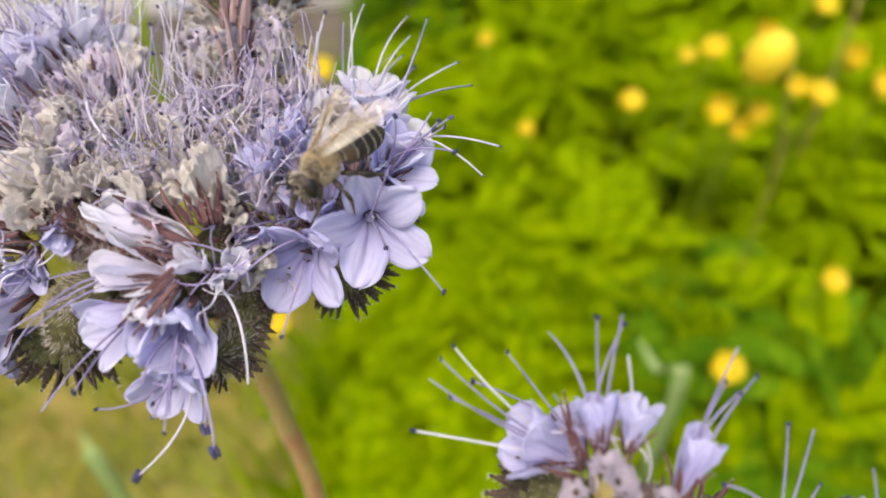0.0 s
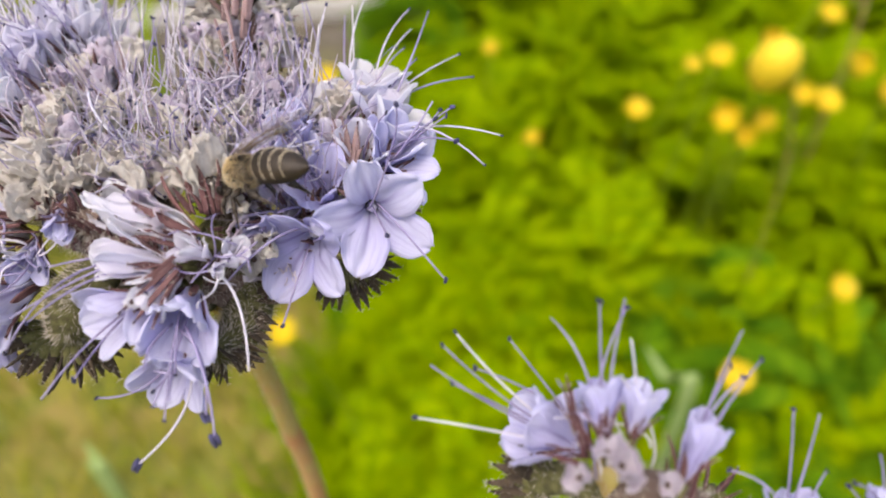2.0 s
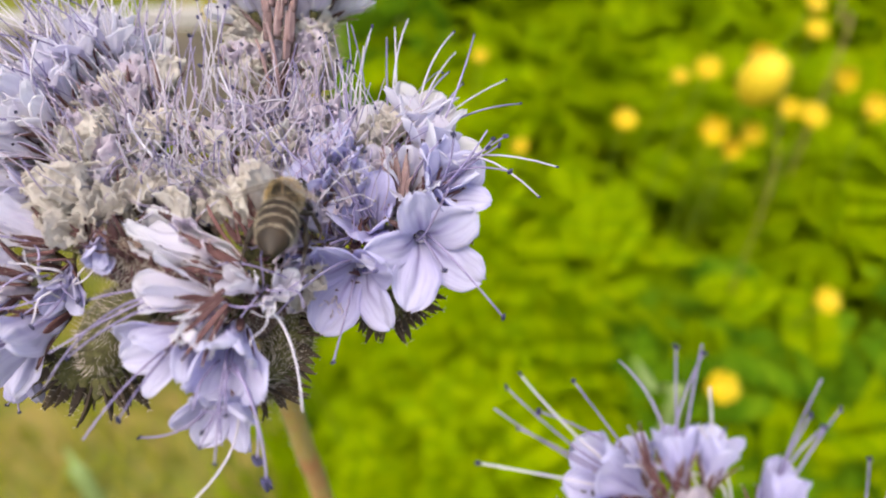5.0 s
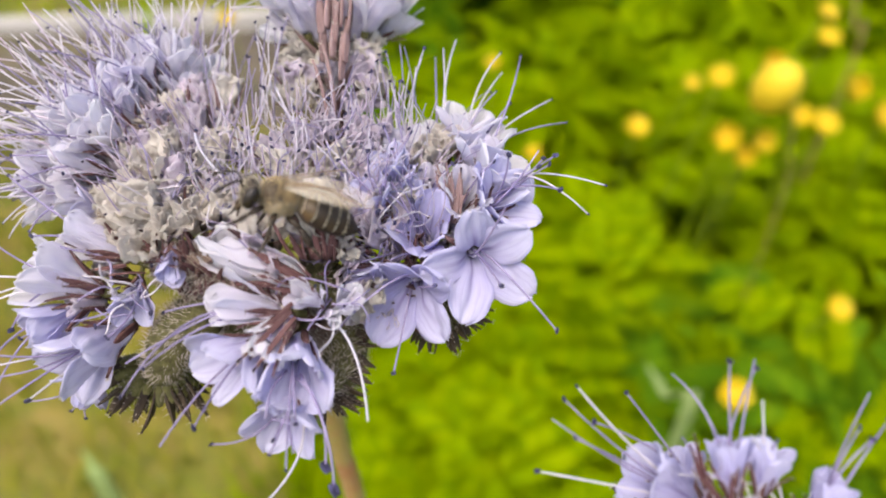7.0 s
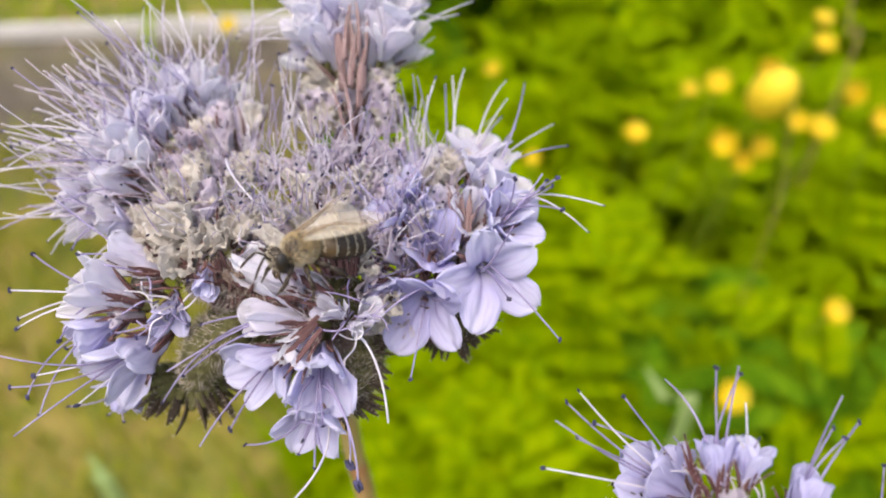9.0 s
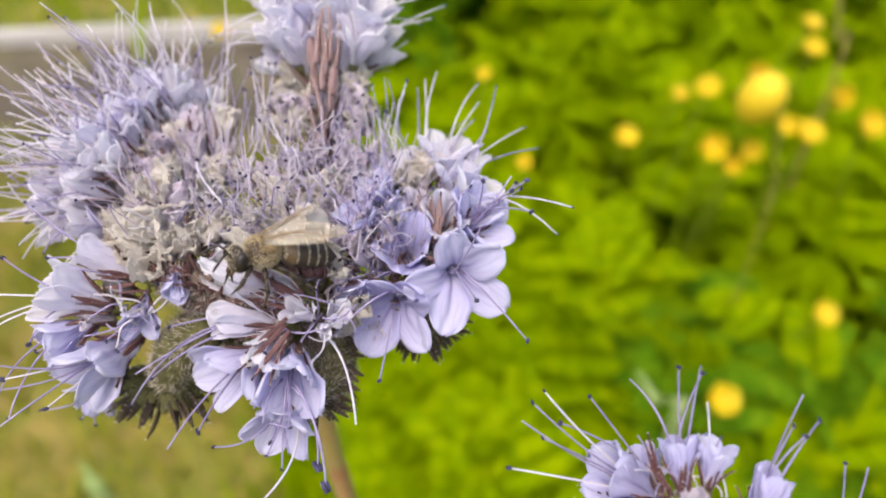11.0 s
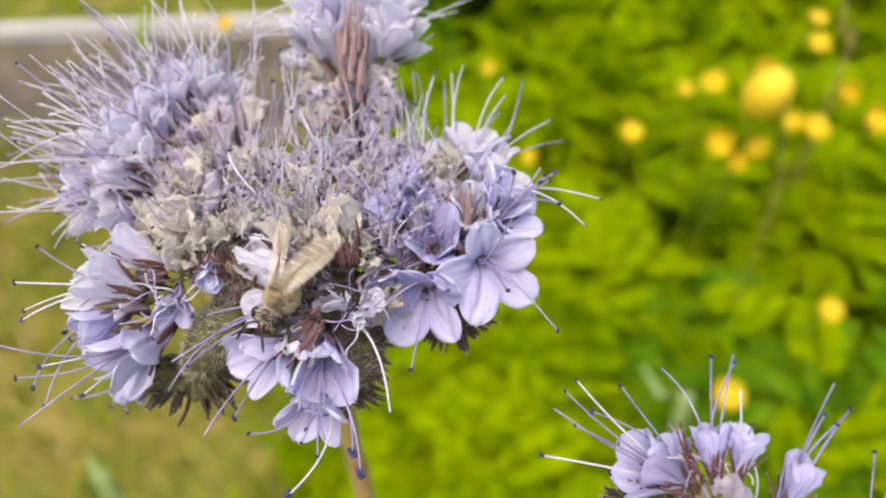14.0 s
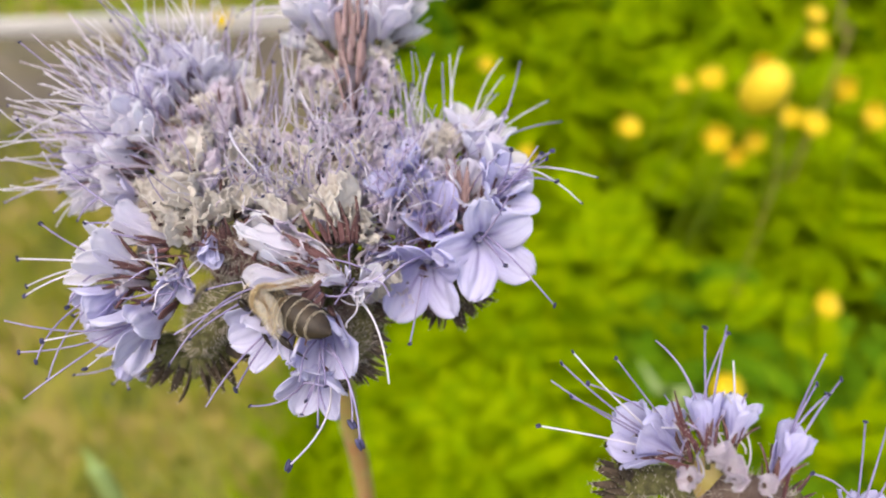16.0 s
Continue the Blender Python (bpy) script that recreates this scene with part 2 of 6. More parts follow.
def petal_mesh(flare, variant, material):
    """One fifth of a bell-shaped corolla, 7 mm long, whose rounded lobe bends outward by flare degrees."""
    key = (round(flare / 8), variant, material.name)
    if key in PETALS:
        return PETALS[key]
    r = random.Random(hash((key[0], variant)) % 1000)
    flare = key[0] * 8
    long, rows, uvs, nv, nu = 7.0, [], [], 18, 12
    out, up, lobe = 0.5, 0.0, (2.1 if flare < 46 else 1.88) + r.uniform(-0.2, 0.25)
    wave, lean, curl = r.uniform(0, 6.28), r.uniform(-0.35, 0.35), r.uniform(-14, 16)
    for i in range(nv + 1):
        s = i / nv
        tilt = radians(14 + (flare - 14) * min(1, max(0, (s - 0.12) / 0.5)) ** 1.2 + curl * max(0, s - 0.65) / 0.35)
        if i:
            out, up = out + math.sin(tilt) * long / nv, up + math.cos(tilt) * long / nv
        fused = max(out, 1.25 * min(1, 0.5 + 3 * s)) * math.tan(radians(36)) * 1.2
        swell = 1.15 + (lobe - 1.15) * math.sin(min(1.0, max(0.0, (s - 0.28) / 0.36)) * math.pi / 2)
        round_off = swell * math.sqrt(max(0.03, 1 - (max(0.0, s - 0.62) / 0.39) ** 2))
        half = min(fused + 0.05, round_off)
        row = []
        for k in range(nu + 1):
            u = 2 * k / nu - 1
            x, deep = u * half + lean * max(0, s - 0.5), 0.20 * half * (u * u) - 0.10 * math.exp(-(u * 4) ** 2) * (1 - s * 0.4)
            frill = 0.13 * math.sin(u * 5 + wave + 3 * s) * max(0, s - 0.4) * (0.5 + abs(u)) * 1.4
            crinkle = 0.40 * noise.noise(Vector((u * 2.2, s * 3.0, variant * 7.0))) + 0.18 * noise.noise(Vector((u * 6, s * 8, variant * 5.0)))
            cup = deep + frill + crinkle * min(1, 2.5 * max(0, s - 0.15))
            x *= 1 + 0.16 * noise.noise(Vector((s * 4, variant * 3.0, k * 0.1))) + 0.22 * max(0, s - 0.5) * noise.noise(Vector((s * 16, variant * 9.0, (u > 0) * 5.0)))
            rag = 0.45 * max(0, s - 0.8) * noise.noise(Vector((u * 5, variant * 4.0, 7.0))) / 0.2
            row.append(Vector((out - cup * math.cos(tilt) + rag * math.sin(tilt), x, up + cup * math.sin(tilt) + rag * math.cos(tilt))) * MM)
            uvs.append((k / nu, s))
        rows.append(row)
    verts, faces, uv = sheet(rows, 0.05 * MM, uvs)
    PETALS[key] = mesh_of("petal", verts, faces, [material], uvs=uv)
    return PETALS[key]


def sepal_mesh(long, wide, bend, material, hairy=True):
    """A narrow pointed sepal along +z that bends outward to +x, edged with hairs."""
    key = ("sepal", round(long * 2), round(bend / 10), material.name)
    if key in PETALS:
        return PETALS[key]
    r = random.Random(len(PETALS))
    rows, x, z, n = [], 0.0, 0.0, 7
    spine = []
    for i in range(n + 1):
        s = i / n
        a = radians(bend * s)
        if i:
            x, z = x + math.sin(a) * long / n, z + math.cos(a) * long / n
        w = wide * (0.55 + 0.9 * s - 1.35 * s * s) if s < 0.98 else 0.06 * wide
        spine.append((x, z, a, w))
        rows.append([Vector((x - 0.12 * wide * abs(u) * math.cos(a), u * w, z + 0.12 * wide * abs(u) * math.sin(a))) * MM for u in (-1, -0.4, 0.4, 1)])
    verts, faces, _ = sheet(rows, 0.22 * MM)
    which = [0] * len(faces)
    if hairy:
        for _ in range(26):
            px, pz, a, w = spine[r.randrange(1, n + 1)]
            u = r.choice((-1, 1)) * r.uniform(0.6, 1)
            p = Vector((px, u * w, pz)) * MM
            q = p + Vector((r.uniform(-0.1, 0.45), u * r.uniform(0.2, 0.6), r.uniform(0.0, 0.4))) * MM
            t = Vector((0.02, 0.0, 0.03)) * MM
            b = len(verts)
            verts += [p - t, p + t, q]
            faces.append((b, b + 1, b + 2))
            which.append(1)
    PETALS[key] = mesh_of("sepal", verts, faces, [material, HAIR], which)
    return PETALS[key]


def stamen_mesh(base, tip, axis, r, anther=1.0, pale=False, thin=1.0, curl=0.0):
    """A curved filament with a dark anther; points in millimetres."""
    base, tip, axis = Vector(base), Vector(tip), Vector(axis).normalized()
    long = (tip - base).length
    bow = base + axis * long * r.uniform(0.35, 0.6) + Vector([r.uniform(-1, 1) for _ in range(3)]) * long * 0.11
    line = bezier(base, bow, tip, 9)
    if curl:
        side, phase = axis.orthogonal().normalized() * long * curl, r.uniform(0, 6.28)
        line = [p + side * (math.sin(phase + 4.5 * i / 9) - math.sin(phase)) * i / 9 for i, p in enumerate(line)]
    radii = [(0.135 - 0.045 * i / 9) * thin * MM for i in range(10)]
    pieces = [(*tube([p * MM for p in line], radii, 5), 0)]
    if anther:
        way = Vector([r.uniform(-1, 1) for _ in range(3)]) + axis * 0.3
        for side in (-1, 1):
            mid = tip + way.orthogonal().normalized() * 0.08 * side * anther
            pieces.append((*ball(mid * MM, [0.13 * anther * MM, 0.11 * anther * MM, 0.29 * anther * MM], 4, 6, way), 1))
    verts, faces, which = gather(*pieces)
    return mesh_of("stamen", verts, faces, [FILAMENT_OLD if pale == "old" else FILAMENT_PALE if pale else FILAMENT, ANTHER], which)


def hairs(name, spots, material, parent, long=(0.4, 1.1), m=None, seed=1, width=0.03):
    """Many fine hairs in one mesh; spots: (place, way) pairs in millimetres."""
    r = random.Random(seed)
    verts, faces = [], []
    for place, way in spots:
        p = Vector(place)
        way = Vector(way).normalized() + Vector([r.uniform(-0.45, 0.45) for _ in range(3)])
        q = p + way.normalized() * r.uniform(*long)
        side = way.orthogonal().normalized() * width
        other = way.cross(side).normalized() * width
        b = len(verts)
        verts += [(p + side) * MM, (p - side * 0.5 + other) * MM, (p - side * 0.5 - other) * MM, q * MM]
        faces += [(b, b + 1, b + 3), (b + 1, b + 2, b + 3), (b + 2, b, b + 3)]
    return part(name, mesh_of(name, verts, faces, [material]), parent, m, kind="stuff")


UP = (0, -0.69, 0.72)  # upward, in the axes of HEAD


class Plant:
    """A phacelia plant: its Empty stands at the foot of the stalk, its parts are given in millimetres in the axes of HEAD."""

    def __init__(self, foot, label):
        self.ob = thing("phacelia_plant", pose(*foot), label, "flower", "phacelia plants")
        self.into = self.ob.matrix_basis.inverted() @ HEAD
        self.r = random.Random(int(abs(foot[0]) * 1000) + 3)
        self.thin = 1.0

    def floret(self, pos, way, flare=70, size=1.0, spin=None, tips=(), count=5, material=None, reach=9.5, stalk=2.5, spread=0.55, anther=1.0, petals=5, pale=0.35, sepals=5, sep=None, rim=False, wild=1.0):
        """An open floret: calyx with its stalk, petals, stamens and sepals; tips: where given stamens end."""
        r, material = self.r, material or PETAL
        if rim:  # pos is the middle of the opening
            pos = Vector(pos) - Vector(way).normalized() * 5.4 * math.cos(radians(10 + 0.62 * flare)) * size * 1.1
        m = facing(pos, way, r.uniform(0, 72) if spin is None else spin)
        cup = [Vector((0, 0, z)) * MM for z in (-stalk, -stalk * 0.5, -0.6, -0.1, 0.15)]
        verts, faces = tube(cup, [k * size * MM for k in (0.4, 0.4, 0.65, 0.55, 0.3)], 8)
        verts, faces, which = gather((verts, faces, 0), (*ball((0, 0, 0.55 * size * MM), [0.55 * size * MM, 0.55 * size * MM, 0.7 * size * MM], 5, 8), 1))
        ob = part("floret", mesh_of("floret", verts, faces, [BUD, FILAMENT_PALE], which), self.ob, self.into @ m)
        size *= 1.1
        grow = Matrix.Scale(size, 4)
        for k in range(petals):
            part("petal", petal_mesh(flare + wild * r.uniform(-11, 11), r.randrange(5), material), ob, pose(0, 0, 0, 0, 0, 72 * k + wild * r.uniform(-10, 10)) @ grow @ pose(0, 0, 0, wild * r.uniform(-9, 9), wild * r.uniform(-11, 11)) @ Matrix.Diagonal((1, r.uniform(0.88, 1.08), r.uniform(0.92, 1.08), 1)))
        for k in range(sepals):
            me = sepal_mesh(4.5, 0.5, sep if sep is not None else max(15, flare * (0.55 if flare < 46 else 1.2)), SEPAL)
            part("sepal", me, ob, pose(0, 0, 0, 0, 0, 72 * k + 36 + r.uniform(-8, 8)) @ Matrix.Translation((0.75 * size * MM, 0, -0.3 * MM)) @ pose(0, 0, 0, 0, r.uniform(8, 22)) @ grow)
        back = m.inverted()
        for k in range(max(count, len(tips))):
            a = math.tau * k / 5 + r.uniform(-0.3, 0.3)
            base = Vector((0.55 * math.cos(a), 0.55 * math.sin(a), 0.8)) * size
            if k < len(tips):
                tip = back @ (Vector(tips[k]) * MM) / MM
            else:
                tip = Vector((spread * math.cos(a) + r.uniform(-0.25, 0.25), spread * math.sin(a) + r.uniform(-0.25, 0.25), 1)).normalized() * reach * size * r.uniform(0.8, 1.15)
            part("stamen", stamen_mesh(base, tip, (0, 0, 1), r, anther * (1 if r.random() < 0.75 else 0), r.random() < pale, self.thin), ob)
        return ob

    def sepal(self, start, tip, wide=1.0, material=None, bend=20):
        """One sepal from start to tip."""
        way = Vector(tip) - Vector(start)
        k = way.length / 4.5
        return part("sepal", sepal_mesh(4.5, 0.5, bend, material or SEPAL), self.ob, self.into @ facing(start, way, self.r.uniform(0, 360)) @ Matrix.Diagonal((wide * k ** 0.4, wide * k ** 0.4, k, 1)))

    def withered(self, pos, way, size=1.0, lilac=False, sepals=4, calyx=None):
        """A dried, crumpled floret in its brown calyx."""
        r = self.r
        variant = (r.randrange(10), lilac)
        if variant not in DRIED:
            q = random.Random(variant[0] + 90)
            rows, n, sides = [], 14, 36
            fat, nod, pinch = q.uniform(1.0, 1.7), q.uniform(-0.5, 0.5), q.uniform(0.3, 0.85)
            for i in range(n + 1):
                s = i / n
                row = []
                for k in range(sides + 1):
                    a = math.tau * (k % sides) / sides
                    c, e = math.cos(a), math.sin(a)
                    n1 = noise.noise(Vector((c * 1.5, e * 1.5, s * 2.5 + 9 * variant[0])))
                    n2 = noise.noise(Vector((c * 4.5, e * 4.5, s * 7 + 5 * variant[0])))
                    n3 = noise.noise(Vector((c * 3 + 20, e * 3, 4 * variant[0])))
                    n4 = noise.noise(Vector((c * 9, e * 9, s * 12 + variant[0])))
                    wide = fat * (0.45 + 1.0 * s - 0.35 * s * s)
                    fold = max(0.12, 1 + 0.35 * math.sin(5 * a + 3 * s + variant[0]) * s + 0.7 * n1 * s + 0.28 * n2 * s)
                    flat = 1 - pinch * s * abs(e)
                    z = (4.2 + 0.8 * n3) * s + 0.3 * n2 * s
                    row.append(Vector((wide * fold * c + nod * 3 * s * s + 0.5 * n2 * s, wide * fold * flat * e + 0.6 * n1 * s + 0.14 * n4 * s, z + 0.2 * n4 * s)) * MM)
                rows.append(row)
            verts, faces, _ = sheet(rows, 0.07 * MM)
            DRIED[variant] = mesh_of("withered_floret", verts, faces, [DRY_LILAC if lilac else DRY])
        m = facing(pos, way, r.uniform(0, 360)) @ Matrix.Diagonal((size, size, size * r.uniform(0.8, 1.25), 1))
        ob = part("withered_floret", DRIED[variant], self.ob, self.into @ m)
        for k in range(sepals):
            part("sepal", sepal_mesh(4.5, 0.5, r.choice((10, 20, 30)), calyx or SEPAL), ob, pose(0, 0, 0, 0, 0, 360 * k / sepals + r.uniform(-20, 20)) @ Matrix.Translation((1.15 * MM, 0, -0.9 * MM)) @ pose(0, 0, 0, 0, r.uniform(2, 14)))
        return ob

    def papery(self, pos, way, size=1.0, lilac=False, petals=5, wide=50):
        """A dead floret whose dry, crumpled petals still stand round its mouth."""
        r = self.r
        verts, faces = tube([Vector((0, 0, z)) * MM for z in (-1.5, -0.4, 0.6)], [0.4 * MM, 0.8 * MM, 0.7 * MM], 8)
        ob = part("withered_floret", mesh_of("withered_floret", verts, faces, [AXIS]), self.ob, self.into @ facing(pos, way, r.uniform(0, 360)) @ Matrix.Scale(size, 4))
        for k in range(petals):
            v = r.randrange(9)
            key = ("papery", v, lilac)
            if key not in DRIED:
                rows, n = [], 16
                for i in range(n + 1):
                    s, row = i / n, []
                    half = (0.7 + 1.5 * math.sin(math.pi * min(1, 0.1 + 0.75 * s)) ** 0.8) * (1 + 0.22 * noise.noise(Vector((s * 5, v * 3.0, 0))))
                    for j in range(n + 1):
                        u = 2 * j / n - 1
                        fold = 0.9 * noise.noise(Vector((u * 1.1, s * 1.4, v * 4.0))) + 0.55 * abs(noise.noise(Vector((u * 2.6 + 9, s * 2.2, v * 5.0)))) + 0.30 * noise.noise(Vector((u * 5.5, s * 5.5, v * 6.0))) + 0.12 * noise.noise(Vector((u * 13, s * 9, v * 2.0)))
                        rag = 0.35 * noise.noise(Vector((u * 4, v * 7.0, 3.0))) + 0.15 * noise.noise(Vector((u * 11, v * 2.0, 8.0)))
                        row.append(Vector((fold * (0.25 + 1.1 * s), u * half * (1 - 0.3 * abs(fold) * s), (3.9 + rag) * s - 0.7 * fold * s * s)) * MM)
                    rows.append(row)
                pv, pf, _ = sheet(rows, 0.05 * MM)
                DRIED[key] = mesh_of("petal", pv, pf, [DRY_LILAC if lilac else DRY])
            part("petal", DRIED[key], ob, pose(0, 0, 0, 0, 0, 360 * k / petals + r.uniform(-20, 20)) @ Matrix.Translation((0.45 * MM, 0, 0.2 * MM)) @ pose(0, 0, 0, 0, r.uniform(5, wide), r.uniform(-20, 20)) @ Matrix.Diagonal((1, r.uniform(0.75, 1.1), r.uniform(0.75, 1.15), 1)))
        return ob

    def bare_stamen(self, base, tip, axis, anther=0.0, pale=False, thin=0.8, curl=0.0):
        return part("stamen", stamen_mesh(base, tip, axis, self.r, anther, pale, thin, curl), self.ob, self.into)

    def axis(self, points, radii, seed=1, dense=9, material=None, name="cyme_axis", furry=(0.5, 1.3)):
        """A hairy axis along points in millimetres."""
        pts = [Vector(p) for p in points]
        line = [Vector(p) for p in smooth_line(pts, 8)]
        n = len(line)
        rad = [np.interp(i / (n - 1), np.linspace(0, 1, len(radii)), radii) for i in range(n)]
        verts, faces = tube([p * MM for p in line], [k * MM for k in rad], 12)
        ob = part(name, mesh_of(name, verts, faces, [material or AXIS]), self.ob, self.into)
        r, spots = random.Random(seed), []
        for i in range(n - 1):
            way = (line[i + 1] - line[i]).normalized()
            side = way.orthogonal().normalized()
            for _ in range(int(3 * dense * min(12, (line[i + 1] - line[i]).length)) + 1):
                out = Matrix.Rotation(r.uniform(0, math.tau), 3, way) @ side
                spots.append((line[i].lerp(line[i + 1], r.random()) + out * rad[i] * 0.97, out))
        hairs("hairs", spots, HAIR, ob, furry, seed=seed, width=0.036)
        return ob

    def calyx_row(self, points, count, lift=1.6, seed=1, tilt=0.6):
        """Brown sepals of spent florets, laid along an axis."""
        line, r = smooth_line([Vector(p) for p in points], 8), random.Random(seed)
        for i in range(count):
            k = r.uniform(0, len(line) - 1.01)
            p, way = line[int(k)].lerp(line[int(k) + 1], k % 1), (line[int(k) + 1] - line[int(k)]).normalized()
            out = (Matrix.Rotation(r.uniform(-1.3, 1.3), 3, way) @ (Vector((0, -1, 0)) - way * -way.y)).normalized()
            aim = Vector(UP) * 0.9 + out * tilt + Vector([r.uniform(-0.3, 0.3) for _ in range(3)])
            part("sepal", sepal_mesh(4.5, 0.5, r.choice((10, 20, 30)), SEPAL), self.ob, self.into @ facing(p + out * lift - aim * 0.8, aim, r.uniform(0, 360)) @ Matrix.Scale(r.uniform(0.65, 0.95), 4))

    def bud_coil(self, centre, across, start, end, radius, count, size=1.0, seed=1, bend=50, material=None, down=26):
        """The rolled end of a cyme: hairy buds side by side on an arc round centre; across: the two axes of its plane."""
        u, v = Vector(across[0]).normalized(), Vector(across[1]).normalized()
        w, c, r = u.cross(v), Vector(centre), random.Random(seed)
        turn = lambda a: u * math.cos(a) + v * math.sin(a)  # noqa: E731
        arc = [c + turn(radians(start + (end - start) * i / 8)) * radius * 0.8 for i in range(9)]
        self.axis(arc, [1.2 * size] * 9, seed, 7, BUD)
        for i in range(count):
            a = radians(start + (end - start) * (i + 0.5) / count + r.uniform(-4, 4))
            for row in (-1, 1):
                way = (turn(a) + w * row * r.uniform(0.25, 0.5)).normalized()
                pos = c + turn(a) * radius * 0.85 + w * row * 0.9 * size
                m = facing(pos, way, r.uniform(0, 72))
                verts, faces = ball((0, 0, 1.3 * size * MM), [0.75 * size * MM, 0.75 * size * MM, 1.6 * size * MM], 6, 8)
                ob = part("bud", mesh_of("bud", verts, faces, [BUD]), self.ob, self.into @ m)
                for k in range(2):
                    me = sepal_mesh(4.5, 0.8, r.choice((bend - 10, bend, bend + 10)), material or SEPAL_DARK)
                    part("sepal", me, ob, pose(0, 0, 0, 0, 0, 180 * k + r.uniform(-25, 25)) @ Matrix.Translation((0.45 * size * MM, 0, 0.4 * MM)) @ pose(0, 0, 0, 0, r.uniform(-2, 10)) @ Matrix.Scale(size * r.uniform(0.85, 1.15), 4))
                spots = [((0.7 * size * math.cos(b), 0.7 * size * math.sin(b), z * size), (math.cos(b), math.sin(b), 0.4)) for b, z in ((r.uniform(0, 6.28), r.uniform(0.2, 2.5)) for _ in range(down))]
                hairs("hairs", spots, HAIR, ob, (0.4, 1.0), seed=seed + i)


def below(p, mm):
    """A place straight under p, both in millimetres in the axes of HEAD."""
    return Vector(p) + HEAD.to_3x3().inverted() @ Vector((0, 0, -mm))


def ground_under(p):
    """The spot on the ground under a place in millimetres in the axes of HEAD."""
    q = HEAD @ (Vector(p) * MM)
    return q.x, q.y, 0.0


def smooth_line(pts, steps):
    """A smooth line through points."""
    out = []
    for i in range(len(pts) - 1):
        a, b, c, d = pts[max(i - 1, 0)], pts[i], pts[i + 1], pts[min(i + 2, len(pts) - 1)]
        for k in range(steps):
            t = k / steps
            out.append(0.5 * (2 * b + (c - a) * t + (2 * a - 5 * b + 4 * c - d) * t * t + (3 * b - a - 3 * c + d) * t ** 3))
    return out + [pts[-1]]


# ---- the large phacelia ----
big = Plant(ground_under((-24.7, 148.8, -48.5)), "pale lilac phacelia in bloom, curled hairy cymes on one stalk")

# the stalk, from the ground up to the head
low = (-24.7, 148.8, -48.5)
big.axis([below(low, 600), below(low, 300), below(low, 80), low, (-26, 125.8, -28.7), (-26.2, 109.9, -17.4), (-25.9, 92.1, -8.5), (-24.3, 81.5, -6)], [2.4, 2.2, 1.9, 1.75, 1.65, 1.55, 1.5, 1.5], 5, 2, STEM, "stalk", (0.4, 1.0))

# the axes of the five cymes
big.axis([(-24.1, 79.7, -5.9), (-20.9, 79.7, -3), (-15.8, 80.6, -0.7), (-11.2, 80.6, 0)], [1.7, 1.7, 1.6, 1.4], 11)
big.axis([(-24.1, 79.7, -5.9), (-25.7, 77.1, -0.7), (-30.8, 74.4, 0.6), (-34.8, 73.5, 1.9), (-40.2, 77.1, 4.2), (-46.5, 82.4, 6.9)], [1.6, 1.7, 1.6, 1.4, 1.4, 1.3], 12, 40)
big.axis([(-24.1, 79.7, -5.9), (-31.6, 81.5, -4.2), (-37.1, 82.4, -3.6), (-40.3, 82.4, -6.3)], [1.6, 1.9, 2.1, 1.7], 13, 44, AXIS_GREEN)
big.axis([(-24.1, 79.7, -5.9), (-24.1, 84.2, 1.9), (-24, 87.7, 14.6), (-23.5, 90.4, 23.8), (-23.6, 93.9, 33.8), (-24.1, 95.7, 40.6)], [1.8, 2.2, 2.0, 1.8, 1.4, 1.0], 14)
big.axis([(-24.1, 79.7, -5.9), (-31.9, 82.4, 4.4), (-38.3, 85.9, 11.4), (-45.2, 87.7, 15.8), (-50, 87.7, 14.3)], [1.8, 2.4, 2.3, 2.0, 1.4], 15)

big.calyx_row([(-25.7, 77.1, -0.7), (-30.8, 74.4, 0.6), (-34.8, 73.5, 1.9), (-40.2, 77.1, 4.2)], 80, 1.1, 41, 0.5)
big.calyx_row([(-30.1, 80.6, -4.4), (-34.9, 81.5, -3.7), (-38.8, 81.5, -5.2)], 14, 1.5, 47, 1.2)
big.calyx_row([(-24, 78.9, -3.3), (-20.8, 78.9, -2.3), (-17.1, 79.7, -0.6)], 16, 1.3, 42, 0.4)
big.calyx_row([(-31.7, 81.5, 4.4), (-38.1, 85.1, 11.3), (-44.8, 86.8, 14.2)], 34, 1.8, 43)
big.calyx_row([(-24, 83.3, 1.9), (-23.9, 86.8, 14.5), (-23.5, 89.5, 23.6)], 16, 1.8, 44)

# right cyme: two open florets in front, pale ones above them, a calyx fan between
big.floret((-7.5, 78.4, 3.5), (0.16, -0.90, -0.32), 62, 1.06, 40, ((0.1, 70.7, -4), (-5.2, 69.7, 0.1), (-4.9, 69.5, 7.4)), 3, PETAL_PALE, anther=1.2, pale=0.0, wild=0.35)
big.floret((-13.0, 78.4, 1.1), (-0.30, -0.78, -0.54), 58, 1.06, 238, ((-15, 71.1, -8.2), (-11.3, 70.8, 0)), 2, pale=0.0, wild=0.35)
big.floret((-12.2, 80.7, 3.7), (-0.14, -0.82, 0.46), 44, 0.92, None, ((-13.6, 72.6, 8.1), (-15, 72.6, 10.1), (-15.8, 72.6, 10.1), (-16.5, 73.7, 9.2)), 4, PETAL, anther=1.3, pale=0.0)
big.floret((-14.4, 81.7, 8.1), (-0.30, -0.70, 0.60), 28, 0.8, None, ((-15.7, 77.5, 14.8), (-14, 78.4, 15.7)), 3, PETAL_PALE, anther=1.3)
